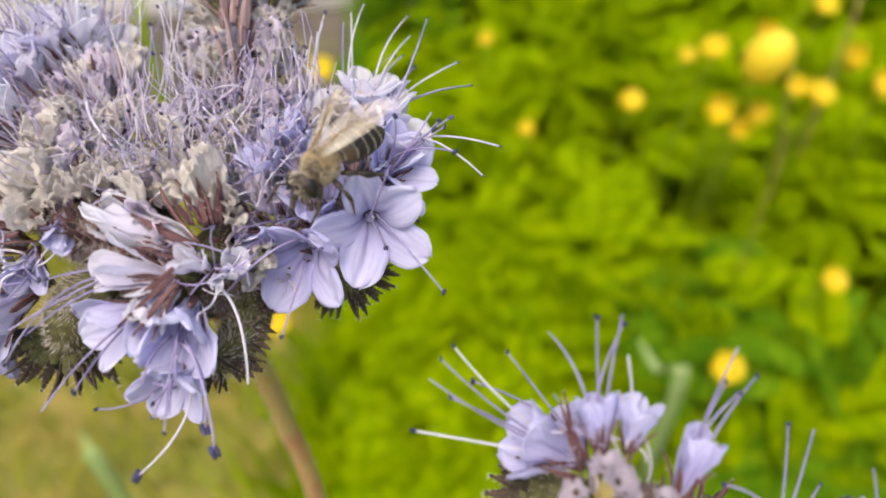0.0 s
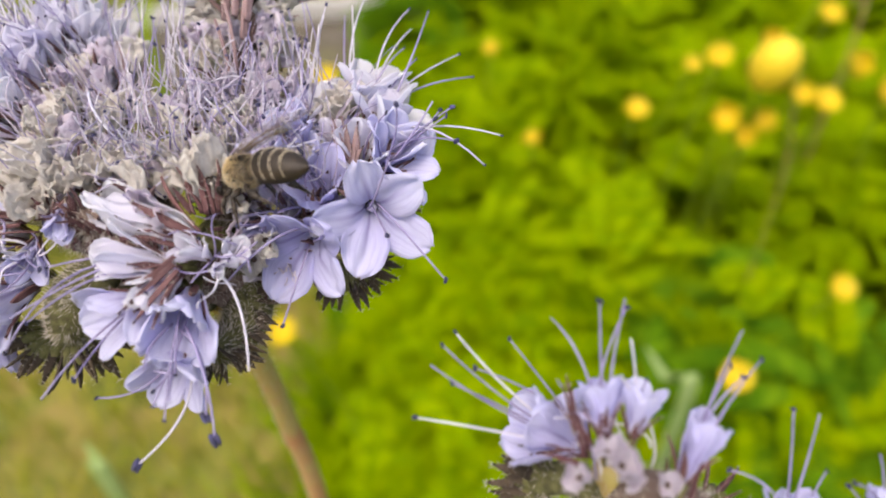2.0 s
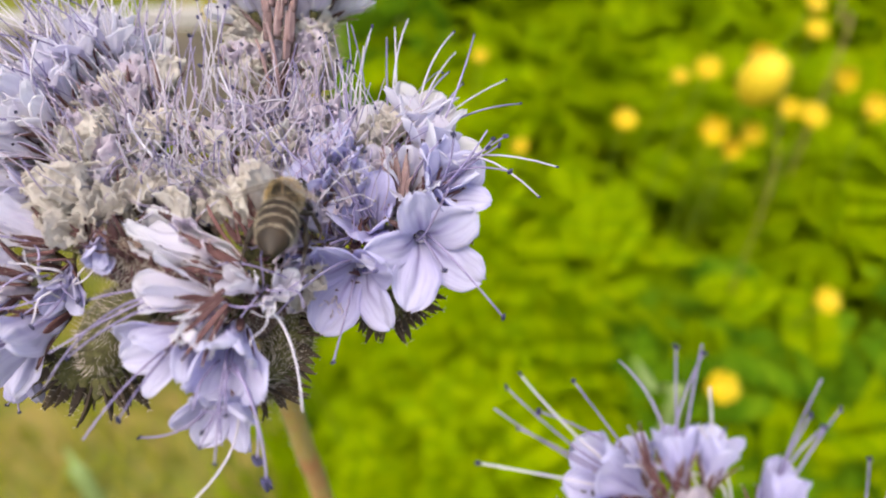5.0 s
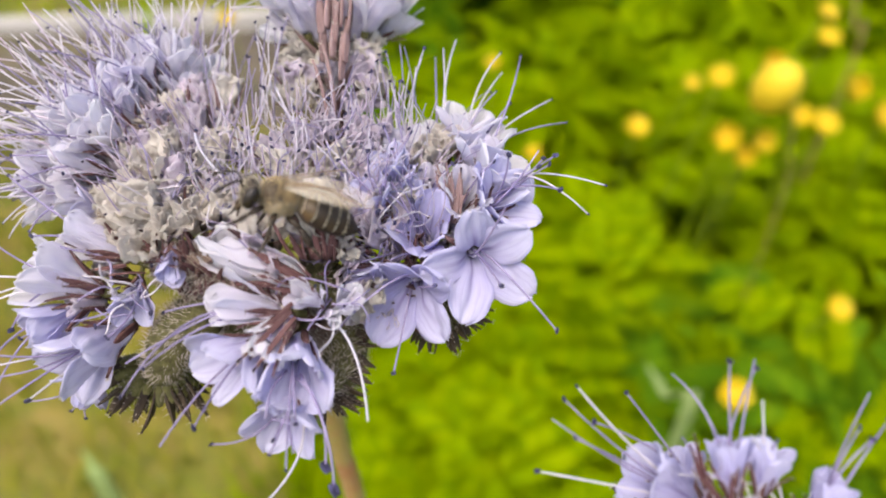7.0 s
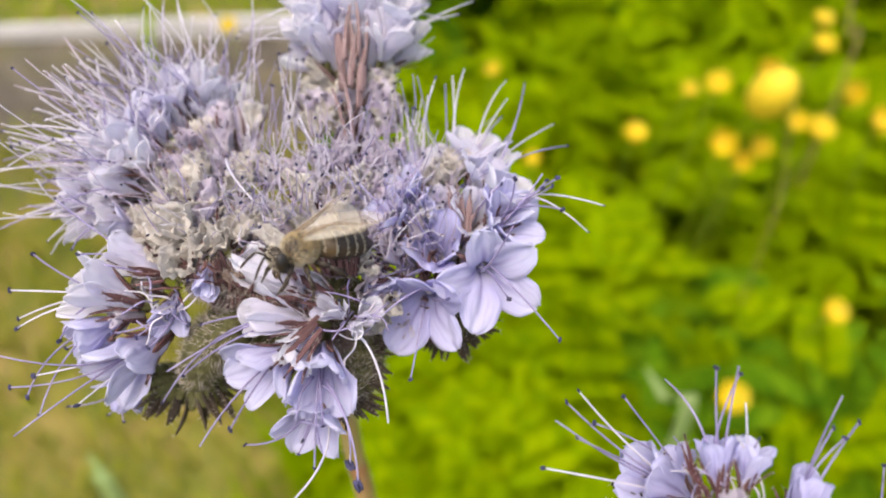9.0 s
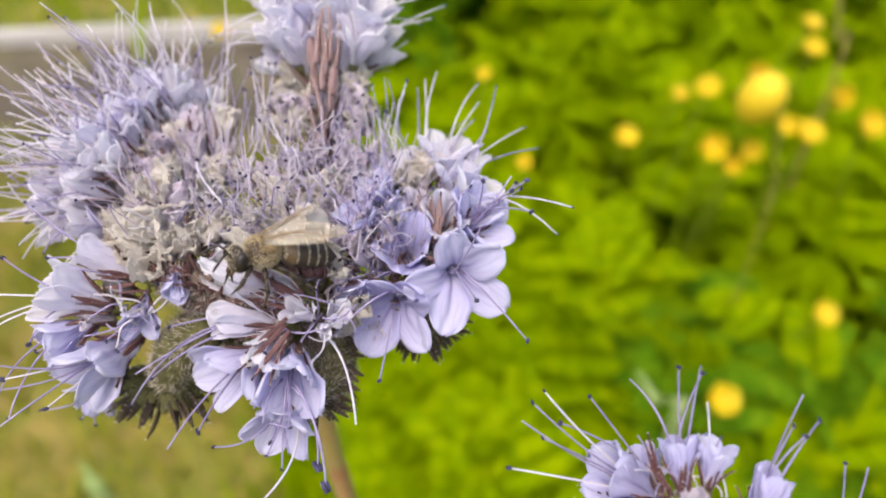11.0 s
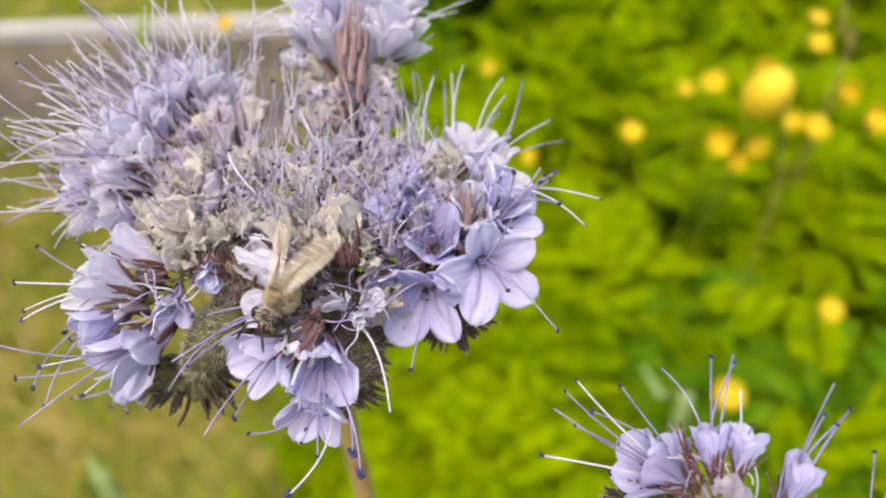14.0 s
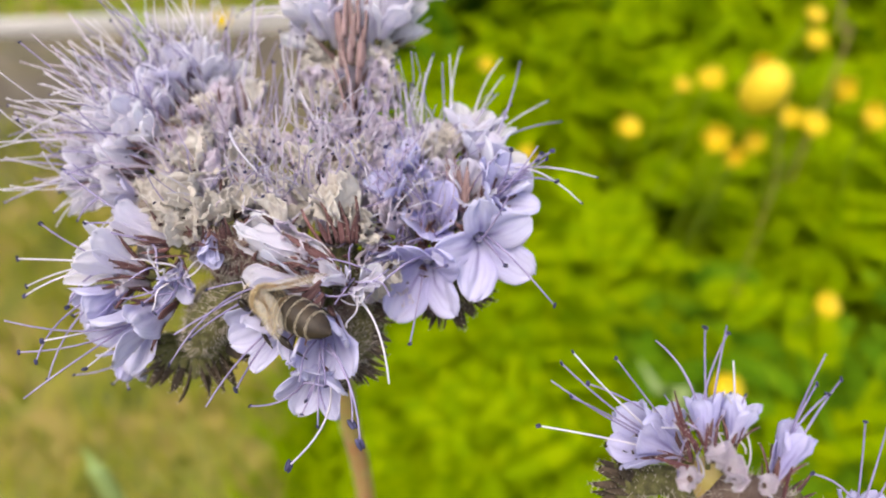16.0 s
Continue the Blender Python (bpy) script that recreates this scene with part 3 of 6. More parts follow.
big.floret((-7.2, 81.5, 7.4), (0.55, -0.68, 0.42), 36, 0.95, None, ((-0.4, 77.2, 13), (0.8, 77.2, 13.3), (1.2, 76.3, 9.7), (0.2, 77.2, 12.4), (-0.9, 77.2, 12.1)), 5, PETAL_PALE, anther=1.3, pale=0.1)
big.floret((-7.5, 82.5, 9.1), (0.50, -0.62, 0.60), 34, 0.92, None, ((5.7, 76.1, 10.2), (4, 76.3, 7.3)), 2, PETAL_WHITE, anther=0.7, pale=1.0)
big.floret((-7.7, 84.4, 11.6), (0.30, -0.62, 0.72), 42, 0.95, None, ((1.7, 85.9, 21), (3.2, 85, 18.2), (-3.1, 85.1, 20.3), (-1.8, 86.9, 26.2)), 4, PETAL_WHITE, anther=0.8)
big.floret((-8.5, 86.4, 13.7), (0.12, -0.45, 0.88), 40, 0.9, None, ((-4, 87.9, 26.8), (-3.8, 88, 24.5), (-4.6, 87, 22)), 3, PETAL_WHITE, anther=0.8)
big.floret((-10.6, 87.4, 12.9), (-0.1, -0.25, 0.96), 36, 0.75, None, ((-9.2, 89, 28.5), (-10.7, 89, 27.5), (-11.6, 89.1, 26.4)), 3, PETAL_WHITE, anther=0.3)
big.floret((-14.2, 84.6, 11.9), (-0.30, -0.5, 0.80), 40, 0.7, None, ((-15.5, 85.3, 22.6), (-16.1, 85.3, 21.8), (-15, 84.4, 19.5)), 4, PETAL_WHITE)
big.floret((-13.6, 81.7, 6.7), (-0.30, -0.80, 0.45), 34, 0.75, None, ((-13.9, 76.5, 11.8), (-14.7, 77.5, 12.9), (-13.2, 77.5, 12.3)), 4, PETAL_PALE, anther=1.3)
big.floret((-11.9, 81.6, 9.3), (-0.1, -0.85, 0.45), 24, 0.52, None, (), 1, PETAL_WHITE)
big.floret((-7, 80.5, 6.4), (0.48, -0.76, 0.34), 38, 0.95, None, (), 2, PETAL_PALE, anther=1.2, pale=0.0)
big.floret((-9, 80.5, 7.7), (0.20, -0.86, 0.42), 28, 0.72, None, (), 1, PETAL_WHITE)
for spot in ((-11.1, 82.7, 3), (-11.9, 83.8, 2.2), (-15.9, 80.9, -0.5), (-19, 80, -1.2), (-17.6, 81, -1.3), (-9.5, 82.6, 5.4), (-8.2, 82.6, 4.9), (-10.7, 82.6, 6.2), (-8.9, 82.7, 2.9)):
    big.withered(spot, (0.1, -0.85, 0.3), 0.9, True, 4)
for spot, way, size in (((-11.5, 82.5, 13.2), (-0.1, -0.7, 0.7), 0.8), ((-10.2, 83.4, 14.4), (0.1, -0.6, 0.8), 0.75), ((-12.5, 82.5, 12.2), (-0.3, -0.6, 0.7), 0.7)):
    big.papery(spot, way, size, False, 4, 35)
for k in range(13):
    t = k / 12
    foot = Vector((-10.3, 77.6, 6.8)) + Vector((1.2 * t, 0, 0.6 * (k % 3) - 0.6))
    big.sepal(foot, Vector((-11.5, 77.5, 11.5)).lerp(Vector((-8.1, 77.4, 10.7)), t) + Vector((0, -0.6 * (k % 2), 1.4 * math.sin(3.1 * t) - 0.9 * (k % 3))), 0.8, SEPAL_PINK)
big.bare_stamen((-12.7, 74.8, 1.2), (-20.1, 71.1, -4), (-0.5, -0.6, -0.1), 0, False, 1.2)
# crumpled small florets and threads between the right and the front cyme
for spot, way, size in (((-17.5, 76.9, 1), (-0.2, -0.8, -0.4), 0.85), ((-19.2, 76.9, 2.5), (0.1, -0.9, 0.1), 0.8), ((-17, 76.8, 3.8), (-0.2, -0.85, 0.3), 0.85), ((-19.8, 77.9, 5.3), (-0.3, -0.8, 0.4), 0.85), ((-17.6, 77.8, 6.3), (-0.1, -0.8, 0.5), 0.85), ((-20.8, 76, 0.9), (0.2, -0.9, -0.1), 0.7), ((-16, 77.8, 4.9), (-0.3, -0.8, 0.3), 0.8), ((-17.1, 79.7, 9.2), (-0.3, -0.7, 0.6), 0.85)):
    big.withered(spot, way, size, True, 3)
for spot, way, size in (((-16.2, 77.7, 7.6), (-0.5, -0.7, 0.5), 0.62), ((-16.8, 75.9, 1.9), (-0.3, -0.8, -0.45), 0.5), ((-14.8, 80.6, 10.2), (-0.4, -0.6, 0.7), 0.6)):
    big.floret(spot, way, 30, size, None, (), 3, PETAL_PALE, anther=1.1)
for spot, way, size in (((-20.9, 72.9, 4.3), (0.3, -0.8, 0.4), 0.62), ((-20.2, 72.9, 3.1), (0.5, -0.8, 0.1), 0.5), ((-17.3, 74, -0), (0.4, -0.8, -0.4), 0.5), ((-18.7, 75, -1.9), (0.2, -0.8, -0.5), 0.5)):
    big.papery(spot, way, size, False, 4, 40)
for spot, way in (((-16.2, 81.5, 0.6), (-0.1, -0.9, -0.2)), ((-18.4, 81.5, -2), (0.1, -0.9, -0.3)), ((-14.9, 81.5, 3.6), (-0.2, -0.9, 0.1)), ((-19.8, 81.5, -0.1), (0.0, -0.95, 0.0)), ((-17.3, 82.4, 5.3), (-0.1, -0.9, 0.3)), ((-14.6, 82.4, 7), (0.0, -0.9, 0.4)), ((-20.5, 81.5, 2.6), (0.0, -0.9, 0.2)), ((-13.3, 83.3, 8.8), (0.1, -0.8, 0.6)), ((-15.5, 82.4, -2), (0.0, -0.9, -0.5)), ((-21.2, 81.5, 7.2), (0.0, -0.8, 0.5)), ((-19.3, 82.4, 9.3), (0.1, -0.7, 0.6))):
    big.withered(spot, way, 1.15, True, 5)
big.calyx_row([(-22.7, 78, -1.9), (-19.6, 78.9, -0.6), (-15.1, 78.9, 0.4), (-11.2, 79.7, 1.4)], 30, 1.6, 46, 0.6)
for i in range(62):
    base = Vector((-14.5, 78, 2.6)).lerp(Vector((-18.5, 79.7, 7.8)), big.r.random()) + Vector([big.r.uniform(-2.6, 2.6) for _ in range(3)])
    out = Vector((-0.45, -0.5, 0.45)) + Vector([big.r.uniform(-0.8, 0.8) for _ in range(3)])
    big.bare_stamen(base, base + out.normalized() * big.r.uniform(4, 9), out + Vector([big.r.uniform(-0.6, 0.6) for _ in range(3)]), big.r.choice((0, 0, 1.0)), big.r.random() < 0.3, big.r.uniform(0.7, 1.0), big.r.uniform(0, 0.12))
big.bud_coil((-10.9, 82.8, -1.2), ((1, 0, 0), (0, 0, 1)), -168, -6, 2.4, 9, 0.85, 21, 12, None, 10)

# front cyme: bells that hang over its rolled end
big.floret((-23.7, 68.2, -8), (0.04, -0.86, -0.50), 26, 1.05, 100, ((-23.6, 64.7, -15.6), (-23, 65.6, -11.9)), 3, PETAL_PALE, anther=1.0, pale=0.0, rim=True, wild=0.5)
big.floret((-24.7, 70, -12.9), (-0.06, -0.66, -0.74), 36, 0.9, None, ((-24.9, 65.6, -13.3),), 3, PETAL_PALE, anther=1.0, pale=0.0, rim=True, wild=0.5)
big.bare_stamen((-23.3, 69.1, -8.1), (-19.6, 65.6, -17.4), (0.50, -0.5, -0.3), 2.5, False, 1.1)
big.bare_stamen((-23.8, 69.1, -8.4), (-20.4, 65.6, -15.5), (0.6, -0.5, -0.2), 2.3, False, 1.1)
big.bare_stamen((-23.1, 70, -12.2), (-26.6, 66.5, -19.8), (0.5, -0.3, -1.0), 2.3, True, 1.1)
big.bare_stamen((-24.5, 69.1, -7.8), (-26, 65.6, -11.9), (-0.3, -0.6, -0.5), 0, False, 1.1, 0.15)
big.bare_stamen((-25.2, 69.1, -11.5), (-22.5, 65.6, -12.4), (-0.2, -0.6, -0.8), 0, False, 1.0, 0.25)
big.floret((-30.2, 69.5, -7.6), (-0.62, -0.64, -0.42), 22, 1.0, None, ((-34.6, 65.8, -14), (-31.7, 65.6, -12.3)), 2, PETAL_PALE, anther=1.4, rim=True)
big.floret((-25.6, 71.2, -2.5), (-0.88, -0.45, 0.16), 8, 0.86, None, ((-38.8, 67.7, -10.2), (-38.4, 67.6, -7.2), (-35.5, 68.5, -2.7), (-36.9, 67.6, -7.6)), 4, PETAL_WHITE, anther=0.9, pale=0.15)
big.floret((-24.7, 71.2, -3.2), (-0.47, -0.72, -0.51), 6, 0.78, None, (), 1, PETAL_WHITE, reach=7)
big.floret((-23.6, 72.1, -0.1), (-0.92, -0.11, 0.38), -4, 1.28, None, (), 1, PETAL_WHITE, reach=6, wild=0.5)
big.bare_stamen((-20.7, 70.1, -3.3), (-16.9, 66.3, -11.7), (0.62, -0.3, -0.5), 0, True, 1.15)
big.bare_stamen((-25.8, 70, -1), (-19, 70, -0.7), (0.3, -0.4, 1.2), 0, False, 0.9)
big.bare_stamen((-24.7, 70, -2.8), (-17.3, 70.9, -0.4), (0.9, -0.3, -0.5), 0, False, 0.9)
for spot, way, size in (((-21.8, 71.1, -1.9), (-0.35, -0.85, 0.35), 0.5), ((-21.2, 71.1, -2.6), (0.35, -0.85, -0.1), 0.42), ((-20.2, 72.1, -2.2), (0.45, -0.75, 0.3), 0.42)):
    big.floret(spot, way, 20, size, None, (), 1, PETAL_WHITE, sepals=2, reach=6)
for i in range(6):
    base = Vector((-21.5, 70.1, -2.1)) + Vector([big.r.uniform(-1.6, 1.6) for _ in range(3)])
    out = Vector((0.4, -0.6, 0.0)) + Vector([big.r.uniform(-1, 1) for _ in range(3)])
    big.bare_stamen(base, base + out.normalized() * big.r.uniform(2, 5), out, 0, big.r.choice((True, False)), big.r.uniform(0.7, 1.0), big.r.uniform(0.1, 0.4))
for spot, way in (((-25.7, 70.9, 0.7), (-0.3, -0.9, 0.3)), ((-24.8, 71.8, -2.5), (-0.7, -0.7, 0.1)), ((-26.5, 72.0, -5.7), (-0.6, -0.8, -0.3))):
    big.withered(spot, way, 0.6, True, 5)
# their calyces: rust-brown sepals that arch over the bells
for start, tip in (((-24, 68.2, -1.7), (-27.4, 66.3, -5.2)), ((-24.1, 68.2, -2.4), (-27.9, 65.4, -6.8)), ((-23.7, 68.2, -3), (-26.9, 65.4, -7.3)), ((-24.4, 68.2, -2.1), (-26.6, 66.3, -3.5)), ((-23.6, 68.2, -3.5), (-26, 66.4, -7.9)), ((-24.7, 70.1, -0), (-26.9, 69.1, 1.6)), ((-23.5, 70.1, -0.1), (-26.2, 68.2, -0.2)), ((-23.7, 70.1, -0.7), (-26.7, 68.2, -0.6)), ((-23, 70.1, -0.1), (-24.5, 68.1, 1.6))):
    big.sepal(start, tip, 0.72, None, 30)
# the open cup of a spent floret with its dark sepals
big.papery((-22.6, 72.9, 4.6), (-0.17, -0.53, 0.83), 1.15, False, 5, 42)
for k in range(9):
    big.sepal(Vector((-22.3, 72, 2.3)) + Vector((0.35 * k - 1.4, 0, 0)), Vector((-25, 70, 4.8)).lerp(Vector((-20.1, 69.9, 5.2)), k / 8) + Vector((0, 0, 0.9 * (k % 3))), 0.95)
big.bud_coil((-23.3, 77.5, -8.3), ((1, 0, 0), (0, 0, 1)), -150, -40, 2.4, 6, 0.85, 22, 12, None, 12)
# its rolled end lies edge-on behind the bells: a thick hairy axis with a comb of dark sepals on its outer flank
ROLL = [(-23.5, 75.5, 0.2), (-21.6, 79.0, -1.2), (-20.8, 81.5, -4.4), (-20.9, 80.6, -8.2), (-21.8, 77.6, -10.6), (-22.8, 74.5, -10.8)]
big.axis(ROLL, [1.9, 2.5, 2.7, 2.5, 2.0, 1.3], 62, 26, AXIS_GREEN)
for k, way in enumerate(smooth_line([Vector(p) for p in ROLL], 5)[4:24]):
    foot = way + Vector((0.6, -1.9, big.r.uniform(-0.3, 0.3)))
    big.sepal(foot, foot + Vector((big.r.uniform(2.4, 3.3), big.r.uniform(-1.0, 0.2), -0.3 - 0.09 * k)), 0.85, SEPAL_DARK, 14)

# the hairy axis of the front cyme with a comb of calyces along it
big.axis([(-39.1, 77.4, 1.6), (-35.7, 76.4, 0.9), (-31.7, 75.3, 0.3), (-27.1, 74.2, -0.6), (-24.4, 74.2, -1.9)], [1.6, 2.3, 2.5, 2.3, 1.8], 61, 40)
for k in range(34):
    t = (k + 0.5) / 34
    foot = Vector((-36.8, 74.4, -0.8)).lerp(Vector((-24.9, 71.2, -2.2)), t) + Vector((0, big.r.uniform(-0.5, 0.5), big.r.uniform(-0.6, 0.6)))
    big.sepal(foot, foot + Vector((big.r.uniform(-1.2, 0.6), big.r.uniform(-0.9, 0.4), big.r.uniform(2.6, 4.0))), 0.9, SEPAL if k % 4 else SEPAL_PINK, 10)

# lower left cyme
big.floret((-45.6, 74.4, -7.4), (-0.50, -0.72, -0.46), 32, 1.2, 30, ((-57.5, 72.1, -6.3), (-55.9, 72.1, -9.6), (-54.3, 70.2, -14.1), (-53.5, 72, -8.4), (-48.1, 70, -11)), 5, PETAL_PALE, anther=1.3, rim=True)
big.floret((-44.6, 76.6, -1.1), (-0.83, -0.45, 0.34), 30, 1.02, None, ((-55.8, 75.7, 4.1), (-58.3, 75.9, 0.2), (-56.8, 75, -2.8), (-56.9, 75, -3.8), (-51.4, 72.9, -4.9)), 5, PETAL_WHITE, anther=1.3, pale=0.5)
big.floret((-46.1, 77.7, -2.3), (-0.71, -0.54, -0.46), 24, 0.85, None, ((-52.8, 72.1, -12.4), (-54.1, 72.1, -10.6)), 3, PETAL_PALE, anther=1.2)
big.floret((-40.6, 74.4, -2.5), (0.05, -0.62, -0.72), 28, 0.6, None, ((-41.5, 70.9, -5.3), (-45.2, 70.9, -3.9), (-37.5, 70.9, -2.9)), 4, PETAL_PALE, anther=1.2, rim=True)
big.floret((-41.8, 76.5, 2.3), (-0.85, -0.31, 0.43), 8, 0.88, None, ((-53.5, 75.5, 10.1), (-50.1, 73.6, 4.1)), 2, PETAL_WHITE, anther=1.0)
big.floret((-36.4, 73.3, 3.3), (0.06, -0.63, -0.77), 12, 0.55, None, (), 1, PETAL_PALE)
big.floret((-48.1, 85.1, -9.3), (-0.35, -0.2, -0.90), 40, 0.7, None, (), 3, PETAL)
for i in range(12):
    base = Vector((-40.3, 73.6, -2.1)) + Vector([big.r.uniform(-1.8, 1.8) for _ in range(3)])
    out = Vector((-0.1, -0.7, 0.2)) + Vector([big.r.uniform(-1, 1) for _ in range(3)])
    big.bare_stamen(base, base + out.normalized() * big.r.uniform(3, 6), out, 0, big.r.choice((True, False)), big.r.uniform(0.8, 1.1), big.r.uniform(0.1, 0.4))
for spot, way in (((-44.7, 78, -2.5), (-0.6, -0.7, 0.2)), ((-43.5, 79.7, 0.3), (-0.5, -0.8, 0.3))):
    big.withered(spot, way, 0.75, True, 5)
for start, tip in (((-41.8, 74.5, 2.3), (-44.5, 72.5, 1.9)), ((-41.3, 74.5, 1.5), (-44.3, 73.6, 0.7)), ((-43.6, 74.6, -0.8), (-46.6, 72.6, -0.4)), ((-44, 74.6, -1.6), (-46.3, 72.7, -1.7)), ((-39.4, 74.5, 0.6), (-42.4, 72.5, 0.9))):
    big.sepal(start, tip, 0.75)
big.bud_coil((-41.1, 84.2, -8.4), ((1, 0, 0), (0, 0, 1)), -180, -10, 3.0, 10, 1.05, 23, 8, None, 8)
big.axis([(-39.4, 79.8, -9.9), (-37.9, 77.6, -6.9), (-36.1, 76.5, -4.9), (-33.1, 74.4, -3.4)], [1.6, 2.5, 2.6, 1.8], 63, 26, AXIS_GREEN)

# upper left cyme, a little out of focus
big.floret((-48.0, 85.9, 15.7), (-0.62, -0.52, 0.55), 33, 0.90, None, ((-59.2, 85.1, 25.5), (-54.6, 86.8, 28.5), (-61.6, 85.9, 21.9)), 5, PETAL_WHITE, reach=13, anther=0.6, pale=0.6)
big.floret((-46.4, 84.2, 13.8), (-0.55, -0.62, 0.50), 28, 0.82, None, ((-64, 85.1, 19.5), (-60.9, 85.9, 23.3), (-63.5, 84.2, 14.6)), 5, PETAL_WHITE, reach=13, anther=0.6, pale=0.6)
big.floret((-48.4, 86.8, 11), (-0.86, -0.35, 0.10), 33, 0.82, None, ((-66.3, 86.8, 12.6), (-65.3, 85.9, 7.2), (-61.3, 84.2, 8.9), (-58.6, 85.1, 4.2)), 5, PETAL_WHITE, reach=13, anther=0.6, pale=0.6)
big.floret((-49.6, 90.4, 13.8), (-0.80, -0.40, 0.35), 34, 0.82, None, ((-66.9, 90.4, 18.4), (-68.1, 91.3, 16.3)), 5, PETAL_WHITE, reach=13, anther=0.6, pale=0.6)
big.floret((-44.4, 93.9, 23.5), (-0.10, -0.50, 0.82), 31, 0.86, None, ((-46, 93.9, 30.3), (-42.6, 94.8, 32.6), (-48.3, 93.9, 30.7)), 5, PETAL_WHITE, reach=13, anther=0.6, pale=0.6)
big.floret((-46.6, 92.1, 21.2), (-0.40, -0.50, 0.72), 33, 0.84, None, ((-51.7, 93, 31.1), (-53.9, 92.1, 30.1)), 5, PETAL_WHITE, reach=13, anther=0.6, pale=0.6)
big.floret((-47.5, 90.4, 18.6), (-0.52, -0.50, 0.66), 31, 0.84, None, (), 5, PETAL_WHITE, reach=13, anther=0.6, pale=0.6)
big.floret((-40.7, 93, 22.2), (0.2, -0.45, 0.86), 28, 0.73, None, ((-38.5, 93.9, 31.6), (-40.1, 93, 30.2)), 5, PETAL_WHITE, reach=12, anther=0.6, pale=0.6)
big.floret((-47.2, 85.9, 8.1), (-0.75, -0.55, -0.15), 27, 0.71, None, (), 4, PETAL_PALE, reach=11, anther=0.6, pale=0.6)
big.floret((-48.7, 92.1, 19.3), (-0.50, -0.50, 0.65), 28, 0.82, None, (), 5, PETAL_WHITE, reach=13, anther=0.6, pale=0.6)
big.floret((-45.9, 87.7, 17.2), (-0.30, -0.5, 0.78), 19, 0.66, None, (), 5, PETAL_WHITE, reach=12, anther=0.6, pale=0.6)
for spot, way, size in (((-50.9, 88.6, 15.8), (-0.85, -0.1, 0.5), 0.85), ((-47.6, 84.2, 11.8), (-0.7, -0.65, 0.2), 0.8), ((-44.4, 89.5, 19.3), (-0.15, -0.5, 0.85), 0.75), ((-41.4, 90.4, 20.2), (0.05, -0.5, 0.85), 0.7), ((-45.7, 84.2, 14.5), (-0.35, -0.8, 0.5), 0.75), ((-46.6, 94.8, 23.3), (-0.3, 0.1, 0.95), 0.85), ((-49.8, 85.9, 13.3), (-0.8, -0.5, 0.35), 0.85), ((-48.5, 93, 21), (-0.5, 0.05, 0.85), 0.85), ((-48.4, 85.1, 9.4), (-0.8, -0.5, -0.1), 0.8)):
    big.floret(spot, way, 22, 0.9 * size, None, (), 4, PETAL_WHITE, reach=12, anther=0.8)
for spot, way in (((-42.4, 89.9, 23.2), (-0.05, -0.62, 0.75)), ((-44.4, 89, 21.8), (-0.25, -0.65, 0.65)), ((-46.6, 88.1, 19.4), (-0.35, -0.68, 0.6)), ((-50.0, 86.3, 16.1), (-0.62, -0.62, 0.42)), ((-47.8, 85.3, 13.6), (-0.5, -0.75, 0.35)), ((-52.4, 87.6, 8.8), (-0.85, -0.5, -0.05)), ((-53.3, 87.6, 10.9), (-0.85, -0.45, 0.2))):
    big.floret(spot, way, 36, 0.78, None, (), 3, PETAL_WHITE, reach=11, anther=0.4, pale=0.8)
for i in range(150):
    t = big.r.random() ** 1.35
    base = Vector((-49.6, 86.8, 11.3)).lerp(Vector((-46.9, 90.4, 20.1)), t * 2) if t < 0.5 else Vector((-46.9, 90.4, 20.1)).lerp(Vector((-38.9, 93, 21.5)), t * 2 - 1)
    base += Vector([big.r.uniform(-2.5, 2.5) for _ in range(3)])
    out = Vector((-1.0 + 1.1 * t, -0.30, 0.15 + 0.75 * t)) + Vector([big.r.uniform(-0.4, 0.4) for _ in range(3)])
    big.bare_stamen(base, base + out.normalized() * big.r.uniform(9, 18), out + Vector([big.r.uniform(-0.4, 0.4) for _ in range(3)]), big.r.choice((0, 0, 0, 0, 0, 0.9)), big.r.choice((True, True, "old", False)), big.r.uniform(0.55, 0.85))
big.bud_coil((-47.8, 88.6, 11.2), ((1, 0, 0), (0, 0.3, 1)), -190, -40, 2.6, 7, 1.0, 24, 30, SEPAL)

# spent calyces along the inner side of that cyme
for i in range(34):
    spot = Vector((-47.2, 84.3, 13.4)).lerp(Vector((-36.2, 87.9, 18.8)), big.r.random()) + Vector((big.r.uniform(-1.5, 1.5), big.r.uniform(-1, 2.5), big.r.uniform(-2.5, 1.5)))
    way = Vector((big.r.uniform(-0.6, 0.4), -0.5, 0.8))
    if i % 3 == 0:
        big.papery(spot, way, big.r.uniform(0.5, 0.75), i % 2 == 0, 4, 40)
    else:
        big.withered(spot, way, big.r.uniform(0.7, 0.95), i % 3 == 1, 2, SEPAL_PINK)
    big.sepal(spot, spot + way * big.r.uniform(2.5, 4), 0.9, SEPAL_PINK if i % 2 else SEPAL, 10)

